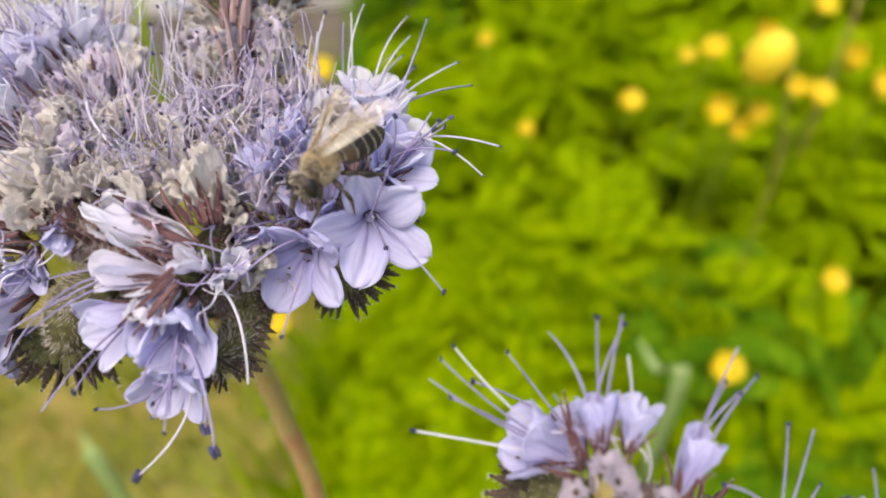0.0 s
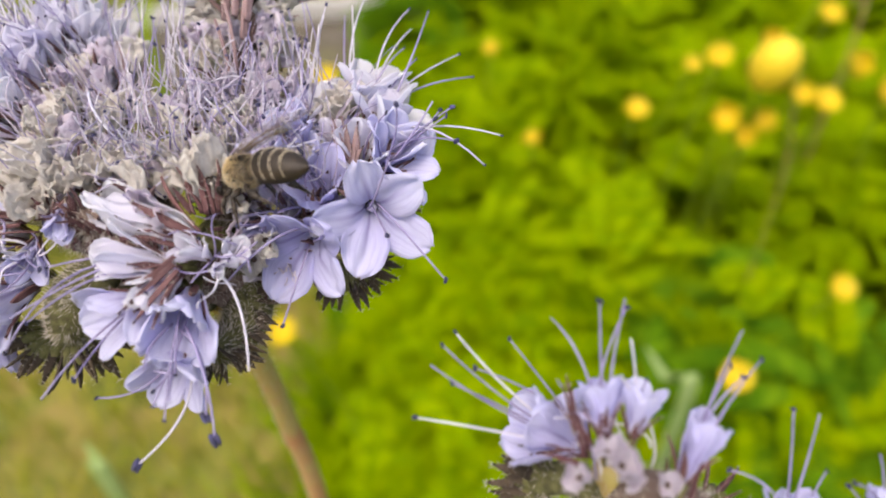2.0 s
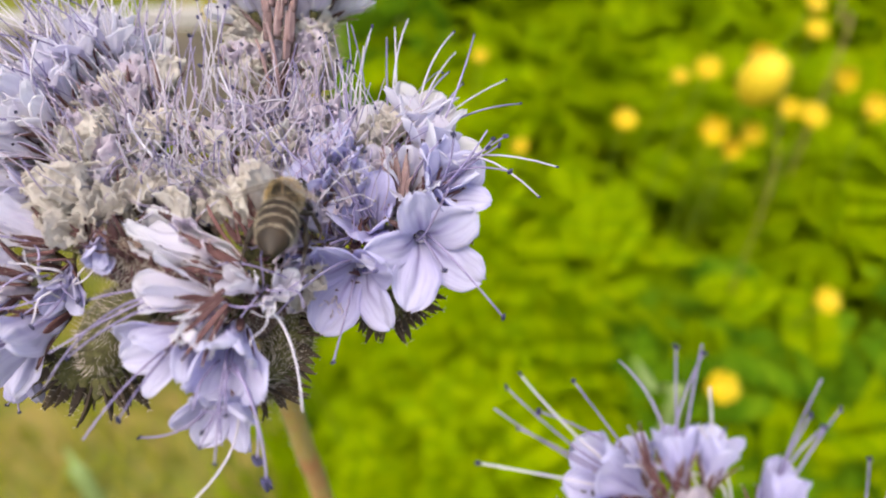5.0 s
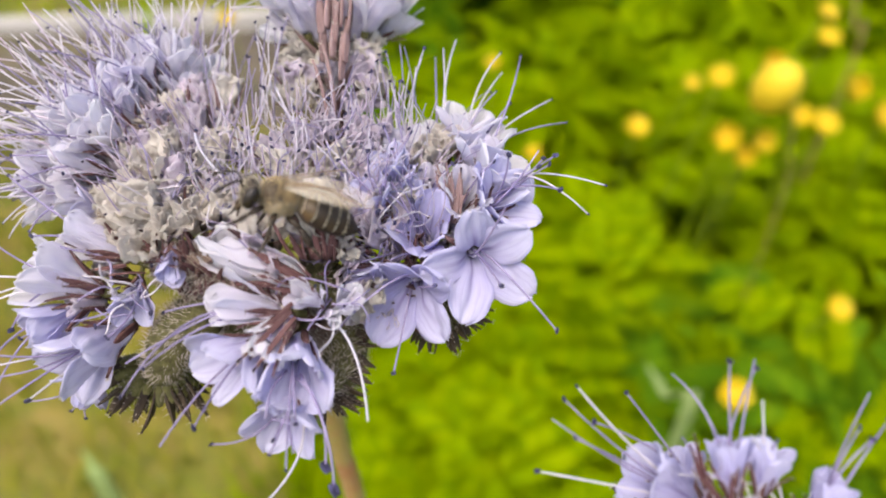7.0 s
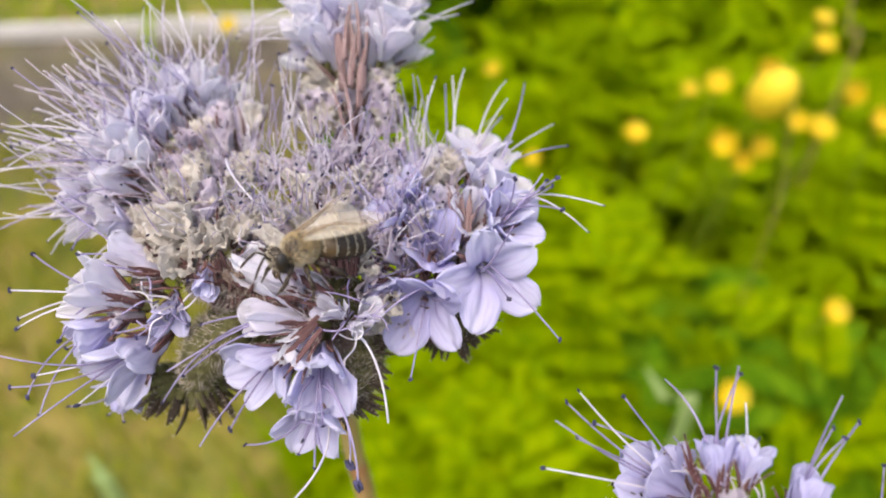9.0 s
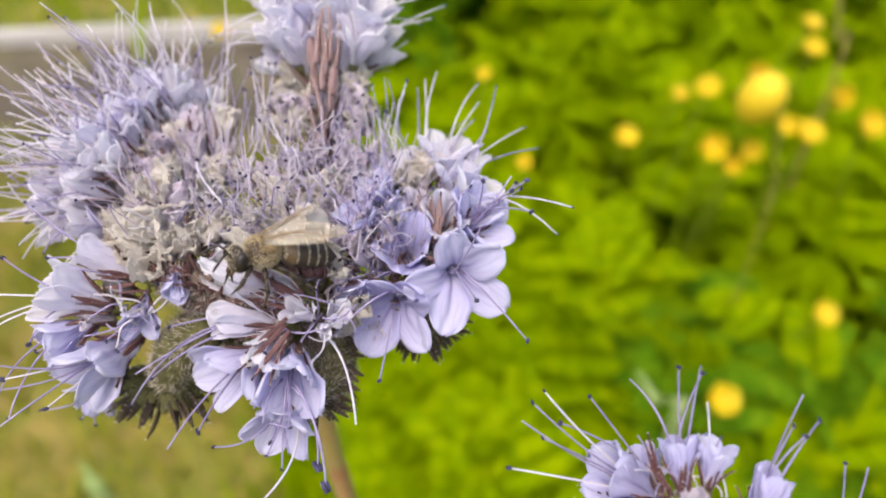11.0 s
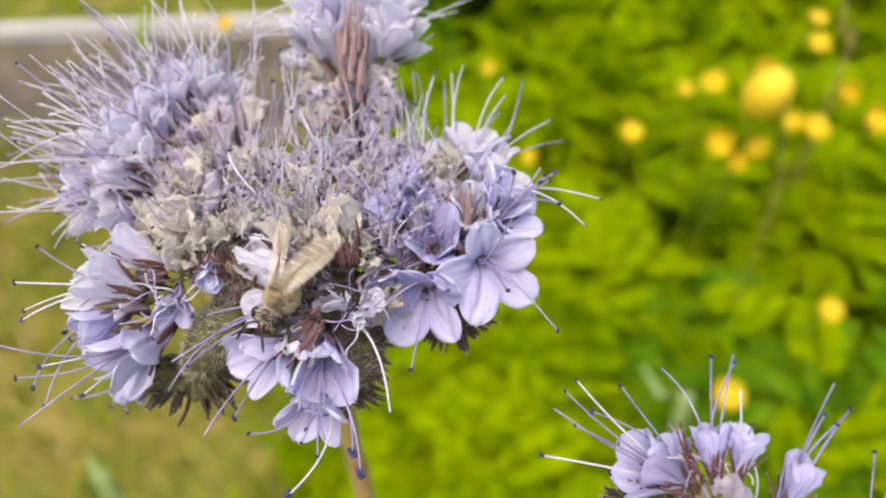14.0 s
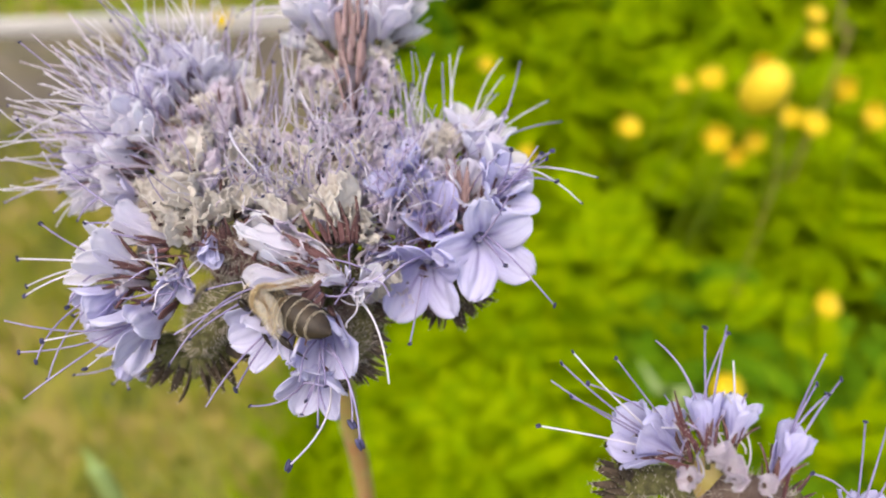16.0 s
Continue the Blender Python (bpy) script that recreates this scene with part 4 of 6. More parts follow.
# upper spike
for spot, way, size, tips in (
    ((-26.8, 93.9, 31.3), (-0.50, -0.62, 0.60), 1.05, ((-37.4, 92.1, 31.5), (-35.6, 93.9, 36.6), (-38.4, 93, 34))),
    ((-20.5, 93.9, 31.4), (0.48, -0.60, 0.64), 1.05, ((-9.8, 93.9, 37.1), (-12.9, 94.8, 40.5))),
    ((-27.9, 95.7, 34.7), (-0.50, -0.45, 0.75), 1.0, ((-39.3, 93.9, 33.5),)),
    ((-20.1, 95.7, 35.2), (0.50, -0.45, 0.75), 1.0, ((-11.3, 94.8, 36.6),)),
    ((-25.6, 95.7, 36.7), (-0.20, -0.60, 0.75), 1.05, ()),
    ((-22.1, 95.7, 37.1), (0.20, -0.58, 0.76), 1.05, ()),
    ((-27, 97.5, 40.4), (-0.25, -0.62, 0.70), 1.0, ()),
    ((-21.5, 97.5, 40.5), (0.25, -0.62, 0.70), 1.0, ()),
    ((-24.1, 98.3, 42.4), (0.0, -0.60, 0.78), 1.0, ()),
    ((-24.2, 97.5, 34.1), (0.0, -0.45, 0.88), 1.0, ()),
):
    big.floret(spot, way, 28, 0.92 * size, None, tips, 5, PETAL_WHITE, reach=12, pale=0.9, anther=0.8)
big.floret((-18.8, 93.9, 29.9), (0.75, -0.3, 0.50), 18, 0.7, None, (), 3, PETAL_WHITE)
big.floret((-28.3, 93.9, 29), (-0.80, -0.3, 0.45), 18, 0.65, None, (), 3, PETAL_WHITE)
for i in range(26):
    a, h = big.r.uniform(-1.5, 1.5), big.r.uniform(0, 0.85)
    low, high = Vector((-23.7, 89.5, 19.6)), Vector((-23.5, 93.9, 31.1))
    wide = 3.9 - 1.2 * h
    spot = low.lerp(high, h) + Vector((math.sin(a) * wide, -math.cos(a) * 3.0, 0))
    big.withered(spot, (math.sin(a) * 0.9, -math.cos(a) * 0.5, 0.6), big.r.uniform(0.65, 0.9), i % 5 in (1, 3), 1, SEPAL_PINK)
for start, tip in (((-23.3, 82.6, 17.3), (-24.6, 83.4, 24.4)), ((-22.6, 82.6, 18), (-23.5, 83.4, 26.1)), ((-24, 83.4, 24), (-24.3, 85.3, 30.5)), ((-22.8, 83.4, 24.7), (-22.9, 85.2, 31.2)), ((-21.7, 83.4, 24.1), (-21.4, 85.2, 29.9)), ((-22.1, 83.4, 22), (-21.7, 84.3, 27.8)), ((-23.5, 84.2, 28.2), (-23.9, 86.6, 35.4)), ((-22.4, 84.2, 28.4), (-22.3, 86.6, 35.8)), ((-21.6, 84.4, 27.6), (-20.9, 86.4, 34.2)), ((-24.3, 84.4, 27.4), (-25.1, 86.4, 33.6)), ((-22.9, 83.9, 26.5), (-23.0, 85.8, 33.2))):
    big.sepal(start, tip, 1.25, SEPAL_PINK, 10)
for spot in ((-27.7, 88.6, 21.7), (-28.8, 89.6, 23.4), (-25.9, 88.5, 21.9), (-27, 88.6, 20.2), (-18.3, 88.4, 21.4), (-19.3, 87.5, 19.8)):
    big.withered(spot, (big.r.uniform(-0.3, 0.3), -0.7, 0.5), 0.8, big.r.random() < 0.4, 1, SEPAL_PINK)
for spot, way, size in (((-27.2, 88.5, 26), (-0.6, -0.6, 0.4), 0.62), ((-26.3, 87.5, 22.9), (-0.5, -0.6, 0.4), 0.6), ((-20.4, 86.4, 22.2), (0.4, -0.7, 0.4), 0.68), ((-18.7, 87.3, 23), (0.6, -0.6, 0.3), 0.55), ((-20, 88.3, 25.6), (0.5, -0.6, 0.5), 0.6), ((-25, 87.6, 20.4), (-0.3, -0.7, 0.5), 0.6), ((-21.2, 85.5, 19), (0.3, -0.7, 0.5), 0.65), ((-23.5, 83.7, 15.8), (0.0, -0.7, 0.6), 0.7), ((-25.8, 82.7, 14.8), (-0.2, -0.7, 0.6), 0.7), ((-20, 82.6, 15), (0.2, -0.7, 0.6), 0.7)):
    big.papery(spot, way, size, size > 0.62, 4, 38)
for spot, way in (((-26.9, 89.4, 29.2), (-0.35, -0.62, 0.68)), ((-19.8, 89.2, 29.5), (0.35, -0.62, 0.68)), ((-27.4, 91.3, 32.8), (-0.3, -0.66, 0.66)), ((-19.2, 91.1, 33.3), (0.3, -0.66, 0.66)), ((-25.6, 92.2, 34.3), (-0.15, -0.66, 0.7)), ((-20.8, 92.1, 34.8), (0.15, -0.66, 0.7)), ((-23.2, 91.2, 33.6), (0.05, -0.6, 0.75)), ((-25.4, 90.6, 28.6), (-0.15, -0.55, 0.8)), ((-21.4, 90.5, 28.8), (0.15, -0.55, 0.8)), ((-23.4, 91.8, 29.6), (0.0, -0.5, 0.85))):
    big.floret(spot, way, 26, 0.82, None, (), 3, PETAL_WHITE, reach=11, anther=0.4, pale=0.9, sepals=1)
for i in range(44):
    base = Vector((-25.6, 81.7, 15.4)).lerp(Vector((-18.6, 81.6, 15.5)), big.r.random()) + Vector([big.r.uniform(-2, 2) for _ in range(3)])
    out = Vector((0, -0.4, 0.7)) + Vector([big.r.uniform(-0.9, 0.9) for _ in range(3)])
    big.bare_stamen(base, base + out.normalized() * big.r.uniform(4, 9), out + Vector([big.r.uniform(-0.6, 0.6) for _ in range(3)]), big.r.choice((0, 0, 0, 0.9)), big.r.choice((True, "old", "old", False)), big.r.uniform(0.5, 0.75), big.r.uniform(0, 0.15))

# the crown between the cymes: dried florets and the threads that outlast them
for i in range(92):
    x, z = big.r.uniform(-46, -13), big.r.uniform(2.5, 15)
    if x > -20 and z < 6:
        continue
    y = 70.9 + 1.02 * z + big.r.uniform(-0.8, 3.0) + 0.006 * (x + 30) ** 2
    way = Vector(UP) + Vector([big.r.uniform(-0.7, 0.7) for _ in range(3)])
    if i % 2:
        big.papery((x, y, z), way, big.r.uniform(0.6, 0.95), i % 10 not in (1, 5, 7), 5, 42)
    else:
        big.withered((x, y, z), way, 0.8 + 0.35 * big.r.random() ** 2, i % 10 not in (2, 6), 2, SEPAL_PINK if i % 3 else SEPAL)
for spot, way, size in (((-39.7, 78, 10.9), (-0.3, -0.8, 0.5), 1.45), ((-39.1, 75.3, 6.6), (-0.4, -0.8, 0.3), 1.5), ((-36.5, 74.4, 5.1), (0.1, -0.8, 0.4), 1.2), ((-41.8, 77.1, 7), (-0.6, -0.7, 0.3), 1.3), ((-41, 76.2, 4.9), (-0.5, -0.8, 0.1), 1.1), ((-34.2, 75.3, 6), (0.1, -0.7, 0.6), 1.1), ((-26.8, 77.1, 7.2), (-0.2, -0.6, 0.7), 1.1), ((-23.6, 78.9, 8.9), (0.1, -0.6, 0.7), 1.15), ((-21.7, 80.6, 11.4), (0.2, -0.7, 0.6), 1.25), ((-20.4, 82.4, 12.3), (0.2, -0.6, 0.7), 1.0), ((-29.6, 77.1, 8.1), (0.2, -0.6, 0.7), 1.0), ((-39.5, 81.5, 13.6), (-0.2, -0.6, 0.7), 1.1), ((-34.7, 79.7, 11.5), (0.0, -0.6, 0.8), 1.1)):
    big.papery(spot, way, 0.64 * size, False, 5, 38)
for i in range(250):
    x, z = big.r.uniform(-46, -11), 4.5 + 10.5 * big.r.random() ** 0.7
    y = 68.8 + 1.02 * z + big.r.uniform(-1, 2) + 0.006 * (x + 30) ** 2
    wild = 1.0 - 0.02 * z
    out = Vector(((x + 30) / 30 - 0.15, -0.45, 0.85)) + Vector([big.r.uniform(-wild, wild) for _ in range(3)])
    tip = Vector((x, y, z)) + out.normalized() * big.r.uniform(4.5, 10.5)
    bend = out + Vector([big.r.uniform(-0.9, 0.9) for _ in range(3)])
    big.bare_stamen((x, y, z), tip, bend, big.r.choice((0, 0, 0, 0, 0.8)), big.r.choice((True, "old", "old", False)), big.r.uniform(0.36, 0.6), big.r.uniform(0.0, 0.1))
for i in range(34):
    x, z = big.r.uniform(-38, -12), big.r.uniform(4, 14)
    base = Vector((x, 68.5 + 1.02 * z, z))
    out = Vector(UP) + Vector([big.r.uniform(-0.8, 0.8) for _ in range(3)])
    big.bare_stamen(base, base + out.normalized() * big.r.uniform(2.5, 5), out, 0, True, big.r.uniform(0.6, 0.8), big.r.uniform(0.35, 0.7))
for i in range(34):
    t = big.r.random()
    base = Vector((-37, 85.9, 17)).lerp(Vector((-27.6, 87.7, 18.2)), t) if i % 2 else Vector((-18.3, 85.9, 16.6)).lerp(Vector((-12.7, 85.1, 14.5)), t)
    out = Vector((big.r.uniform(-0.3, 0.3), -0.2, 1))
    big.bare_stamen(base, base + out.normalized() * big.r.uniform(6, 12), out + Vector([big.r.uniform(-0.3, 0.3) for _ in range(3)]), big.r.choice((0, 0, 0.9)), big.r.random() < 0.5, big.r.uniform(0.55, 0.8))
for i in range(80):
    base = Vector((-39.7, 75.3, 5.4)).lerp(Vector((-22.1, 77.1, 7.6)), big.r.random()) + Vector((big.r.uniform(-2, 2), big.r.uniform(-1.5, 1.5), big.r.uniform(-2, 4)))
    out = Vector(UP) * 0.8 + Vector([big.r.uniform(-1, 1) for _ in range(3)])
    big.bare_stamen(base, base + out.normalized() * big.r.uniform(3, 8), out + Vector([big.r.uniform(-0.9, 0.9) for _ in range(3)]), big.r.choice((0, 0, 0, 0.9)), big.r.choice((True, "old", False)), big.r.uniform(0.5, 0.75), big.r.uniform(0, 0.25))
big.bare_stamen((-35.5, 76.2, 14.7), (-31.1, 72.7, 9.4), (0.3, -0.5, -0.5), 0, True, 1.2)
big.bare_stamen((-29.2, 84.2, 21.3), (-26.5, 81.5, 16.3), (0.2, -0.5, -0.5), 0, True, 1.1)

# ---- the small phacelia beside it, cut by the edge of the view ----
small = Plant(ground_under((13.9, 67.3, -20.8)), "young pale lilac phacelia, half-open head on a hairy stalk")
small.thin = 0.95
low = (14.7, 69.1, -24.1)
small.axis([below(low, 610), below(low, 300), below(low, 60), low, (13.9, 67.3, -20.8)], [2.0, 1.8, 1.5, 1.5, 1.4], 31, 6, STEM, "stalk", (0.4, 1.0))
small.axis([(14.4, 68.2, -23.9), (11.3, 67.3, -21.3), (8.2, 68.2, -21.8), (6.4, 70, -23.6)], [1.4, 1.5, 1.3, 1.0], 32, 12, AXIS_GREEN)
small.axis([(14.4, 68.2, -23.9), (16.1, 63.8, -20.9), (18.5, 62, -20.9), (22, 63.8, -23)], [1.4, 1.4, 1.3, 1.0], 33, 10)
small.floret((11.8, 65.8, -18.3), (-0.84, -0.28, 0.42), 34, 0.92, 0, ((0.9, 64.8, -8.2), (-0.2, 64.8, -9.3), (-1.2, 64.9, -11), (-2.5, 64, -15.2), (0.6, 63.9, -12.4)), 5, PETAL, anther=1.15, sep=20, pale=0.12)
small.floret((12.2, 66.8, -18.3), (-0.55, -0.10, 0.82), 20, 0.66, None, ((2.6, 65.8, -11.4), (5.6, 66.7, -9)), 2, PETAL, anther=1.15, pale=0.0)
small.floret((12.5, 60.7, -15.9), (-0.06, -0.05, 1.0), 16, 0.60, None, ((12.2, 60.4, -5.4), (14.2, 60.4, -5.2), (14.3, 60.4, -5.9), (8.9, 64.5, -7)), 4, PETAL, anther=1.1, sep=15, pale=0.1)
small.floret((14.8, 60.7, -15.9), (0.20, -0.05, 0.97), 20, 0.56, None, ((14.4, 59.4, -8.3), (15.6, 59.5, -11.4)), 2, PETAL_PALE, anther=0.7, pale=0.3)
small.floret((18.8, 60.7, -19.4), (0.26, -0.12, 0.95), 18, 0.70, None, ((22, 59.3, -10.3), (23, 59.3, -11.2), (23.3, 60.2, -7.7), (24.8, 60.3, -10)), 4, PETAL, anther=1.15, sep=15, pale=0.1)
small.floret((27.4, 62.9, -25.9), (0.2, -0.1, 0.95), 22, 0.68, None, ((28, 62, -14.2), (30.1, 62, -14.6), (22.5, 61.1, -18.8)), 5, PETAL, pale=0.12)
small.floret((35.4, 62.9, -25.3), (0.05, -0.1, 0.98), 16, 0.6, None, ((31.9, 60.2, -19.6), (34.9, 62, -17.8)), 4, PETAL, pale=0.12)
small.axis([(14.4, 68.2, -23.9), (21.2, 65.6, -25.7), (29.6, 64.7, -25.9), (40.6, 64.7, -25.8)], [1.4, 1.3, 1.1], 34, 8)
for i in range(10):
    small.bare_stamen(Vector((11.6, 61.1, -17.6)) + Vector((small.r.uniform(-2, 5), 0, small.r.uniform(-2, 1))), Vector((11.8, 61.1, -13)) + Vector((small.r.uniform(-3, 5), small.r.uniform(-2, 2), small.r.uniform(-2, 2))), (0, -0.3, 1), 0, small.r.random() < 0.5)
small.bud_coil((10.3, 69, -22.8), ((1, 0, 0), (0, 0, 1)), 110, 215, 2.6, 7, 0.85, 35, 15, None, 12)
for start, tip in (((11, 59.8, -18.1), (7.4, 60.9, -17.2)), ((11, 59.8, -17.7), (8.1, 60.8, -16.3)), ((10.7, 59.8, -17.4), (10, 61.6, -11.3)), ((10.9, 59.8, -17.1), (9.3, 61.7, -12.3)), ((10.8, 58.8, -16.6), (10.3, 59.7, -13.5)), ((11.2, 58.8, -16.3), (9.8, 59.7, -14.6)), ((11.7, 58.8, -16.8), (12.1, 59.7, -14)), ((12.3, 58.7, -16.8), (13.2, 59.6, -14.1)), ((14.2, 58.7, -17.1), (15.1, 59.6, -14.2)), ((11, 58.7, -15.8), (9, 59.7, -13.6)), ((16.5, 58.7, -20.3), (17.5, 59.6, -17.5)), ((17.4, 58.7, -20.5), (18.1, 59.6, -17.5)), ((18.6, 58.7, -20.8), (19.8, 59.6, -17.2)), ((10.8, 59.8, -18.4), (8.9, 60.9, -17.9))):
    small.sepal(start, tip, 0.58, SEPAL_RED)
for spot, way, size in (((12, 57.7, -16.7), (0.0, -0.85, 0.5), 0.62), ((13.1, 57.7, -17.6), (0.3, -0.8, 0.4), 0.6), ((10.3, 58.8, -18.8), (-0.3, -0.8, 0.4), 0.55), ((13.7, 57.8, -18.7), (0.2, -0.9, 0.3), 0.55), ((16.8, 58.7, -19.3), (0.2, -0.9, 0.3), 0.5)):
    small.papery(spot, way, 0.75 * size, True, 4, 40)
small.bud_coil((21.2, 67.3, -24.9), ((1, 0, 0), (0, 0, 1)), -60, 60, 2.0, 4, 0.8, 36, 20, SEPAL)


# ---- the honey bee ----
def bee_pose(at, ahead, up):
    """A pose in millimetres: y points ahead, z up through the back."""
    y = Vector(ahead).normalized()
    x = y.cross(Vector(up)).normalized()
    z = x.cross(y)
    m = Matrix((x, y, z)).transposed().to_4x4()
    m.translation = Vector(at) * MM
    return m


CHITIN = plain("bee_chitin", [(0.008, 0.005, 0.0025), (0.022, 0.013, 0.006), (0.045, 0.027, 0.012)], 500, 0.6, vary=0.0, bump=0.2)
AMBER = plain("bee_amber", [(0.03, 0.02, 0.01), (0.08, 0.05, 0.02), (0.15, 0.095, 0.04)], 500, 0.42, vary=0.0, bump=0.2)
FUR_GOLD = plain("bee_fur_gold", [(0.42, 0.29, 0.13), (0.62, 0.48, 0.26), (0.80, 0.69, 0.48)], 300, 0.7, 0.25, vary=0.0)
FUR_GREY = plain("bee_fur_grey", [(0.46, 0.40, 0.29), (0.65, 0.58, 0.45), (0.78, 0.72, 0.60)], 300, 0.7, 0.25, vary=0.0)
EYE_DARK = plain("bee_eye", [(0.008, 0.006, 0.005), (0.02, 0.014, 0.01)], 900, 0.25, vary=0.0)
VEIN = plain("wing_vein", [(0.12, 0.07, 0.03), (0.22, 0.14, 0.06)], 300, 0.5, vary=0.0)


def wing_material():
    m = Mat("bee_wing")
    colour = m.ramp(m.noise(220, 4), [(0.35, (0.62, 0.53, 0.40)), (0.65, (0.82, 0.75, 0.62))])
    m.join(colour, m.bsdf.inputs["Base Color"])
    m.bsdf.inputs["Roughness"].default_value = 0.28
    clear = m.t.nodes.new("ShaderNodeBsdfTransparent")
    clear.inputs[0].default_value = (0.99, 0.985, 0.97, 1)
    both = m.t.nodes.new("ShaderNodeMixShader")
    both.inputs[0].default_value = 0.15
    m.join(clear.outputs[0], both.inputs[1])
    m.join(m.bsdf.outputs[0], both.inputs[2])
    m.join(both.outputs[0], m.out.inputs[0])
    return m.m


WING = wing_material()


def lathe(profile, sides=20, squash=(1, 1), sag=lambda y: 0.0):
    """A body along y from (y, radius) pairs."""
    verts, faces = [], []
    for y, rad in profile:
        for k in range(sides):
            a = math.tau * k / sides
            verts.append(Vector((rad * squash[0] * math.cos(a), y, rad * squash[1] * math.sin(a) + sag(y))) * MM)
    for i in range(len(profile) - 1):
        for k in range(sides):
            n = (k + 1) % sides
            faces.append((i * sides + k, (i + 1) * sides + k, (i + 1) * sides + n, i * sides + n))
    faces += [tuple(range(sides)), tuple(reversed(range((len(profile) - 1) * sides, len(profile) * sides)))]
    return verts, faces


def fur(parent, count, shape, material, long, seed, lean=(0, -0.5, 0), width=0.03, keep=lambda p: True):
    """Fur on an ellipsoid; shape: its centre and half sizes in millimetres."""
    r, spots, (c, s) = random.Random(seed), [], shape
    while len(spots) < count:
        d = Vector([r.gauss(0, 1) for _ in range(3)]).normalized()
        p = Vector((c[0] + d.x * s[0], c[1] + d.y * s[1], c[2] + d.z * s[2]))
        if keep(p):
            spots.append((p, Vector((d.x / s[0], d.y / s[1], d.z / s[2])).normalized() + Vector(lean)))
    return hairs("fur", spots, material, parent, long, seed=seed, width=width)


def build_bee():
    ob = thing("honey_bee", Matrix.Identity(4), "brown-banded honey bee with golden fur, foraging on the phacelia", "bee")
    # thorax, furry
    v, f = lathe([(-2.0, 0.5), (-1.7, 1.2), (-1.0, 1.65), (0, 1.82), (1.0, 1.65), (1.7, 1.2), (2.0, 0.6)], 20, (1.0, 0.98))
    thorax = part("thorax", mesh_of("thorax", v, f, [CHITIN]), ob)
    fur(thorax, 3400, ((0, 0, 0), (1.78, 1.95, 1.78)), FUR_GOLD, (0.25, 0.58), 3, keep=lambda p: not (p.z > 0.9 and abs(p.x) < 1.0 and -1.3 < p.y < 0.5) or rng.random() < 0.16)
    fur(thorax, 900, ((0, 0.1, -0.1), (1.8, 1.9, 1.75)), FUR_GREY, (0.25, 0.6), 4, keep=lambda p: p.z < 0.4 or p.y > 0.8)
    # head with eyes, feelers, jaws
    v, f = ball((0, 2.9 * MM, -0.55 * MM), [1.75 * MM, 0.85 * MM, 1.5 * MM], 10, 16)
    head = part("head", mesh_of("head", v, f, [CHITIN]), ob)
    fur(head, 620, ((0, 2.9, -0.5), (1.5, 0.85, 1.5)), FUR_GREY, (0.2, 0.45), 5, lean=(0, 0.5, 0))
    for s in (-1, 1):
        v, f = ball((1.5 * s * MM, 2.95 * MM, -0.45 * MM), [0.5 * MM, 0.72 * MM, 1.2 * MM], 10, 14)
        part("eye", mesh_of("eye", v, f, [EYE_DARK]), head)
        line = [Vector(p) * MM for p in ((0.35 * s, 3.6, -0.3), (0.65 * s, 4.1, 0.35), (1.0 * s, 4.6, 0.7), (1.35 * s, 5.3, 0.25), (1.7 * s, 6.0, -0.35), (1.9 * s, 6.4, -0.8))]
        v, f = tube(line, [0.11 * MM, 0.11 * MM, 0.13 * MM, 0.15 * MM, 0.15 * MM, 0.11 * MM], 7)
        part("antenna", mesh_of("antenna", v, f, [CHITIN]), head)
        v, f = tube([Vector(p) * MM for p in ((0.45 * s, 3.3, -1.8), (0.5 * s, 3.5, -2.2), (0.15 * s, 3.6, -2.6))], [0.22 * MM, 0.2 * MM, 0.08 * MM], 7)
        part("mandible", mesh_of("mandible", v, f, [AMBER]), head)
    v, f = tube([Vector(p) * MM for p in ((0, 3.2, -1.9), (0, 3.2, -2.7), (0, 3.0, -3.5))], [0.22 * MM, 0.16 * MM, 0.07 * MM], 7)
    part("proboscis", mesh_of("proboscis", v, f, [AMBER]), head)
    # abdomen of overlapping dark plates, each with a pale band of down
    sag = lambda y: -0.055 * max(0, -y - 2.0) ** 1.55  # noqa: E731
    core = [(-1.6, 0.5), (-2.1, 1.1), (-2.8, 1.7), (-4.0, 2.0), (-5.4, 1.95), (-6.8, 1.72), (-8.0, 1.22), (-8.8, 0.62), (-9.1, 0.25)]
    v, f = lathe(core, 18, (1.0, 0.9), sag)
    abdomen = part("abdomen", mesh_of("abdomen", v, f, [CHITIN]), ob)
    wide = lambda y: float(np.interp(-y, [-p[0] for p in core], [p[1] for p in core]))  # noqa: E731
    for i, (y0, y1) in enumerate(((-2.0, -3.35), (-3.1, -4.65), (-4.4, -5.85), (-5.6, -7.05), (-6.8, -8.15), (-7.9, -9.25))):
        ring = [(y0 + (y1 - y0) * t, wide(y0 + (y1 - y0) * t) * (1.025 + 0.045 * t) + (0.0 if i < 5 or t < 0.9 else -0.1)) for t in (0, 0.25, 0.5, 0.75, 0.93, 1.0)]
        v, f = lathe(ring, 20, (1.0, 0.9), sag)
        part("tergite", mesh_of("tergite", v, f[:-2], [AMBER if i == 0 else CHITIN]), abdomen)
        if i < 5:
            r, spots = random.Random(40 + i), []
            for _ in range(360):
                y = y0 + (y1 - y0) * 0.25 + 0.24 * r.random() ** 1.8
                a = r.uniform(-0.5, math.pi + 0.5)
                w = wide(y) * 1.03
                spots.append(((w * math.cos(a), y, w * 0.9 * math.sin(a) + sag(y)), (math.cos(a) * 0.35, -1, 0.35 * math.sin(a))))
            hairs("band", spots, FUR_GREY, abdomen, (0.16, 0.42), seed=50 + i, width=0.03)
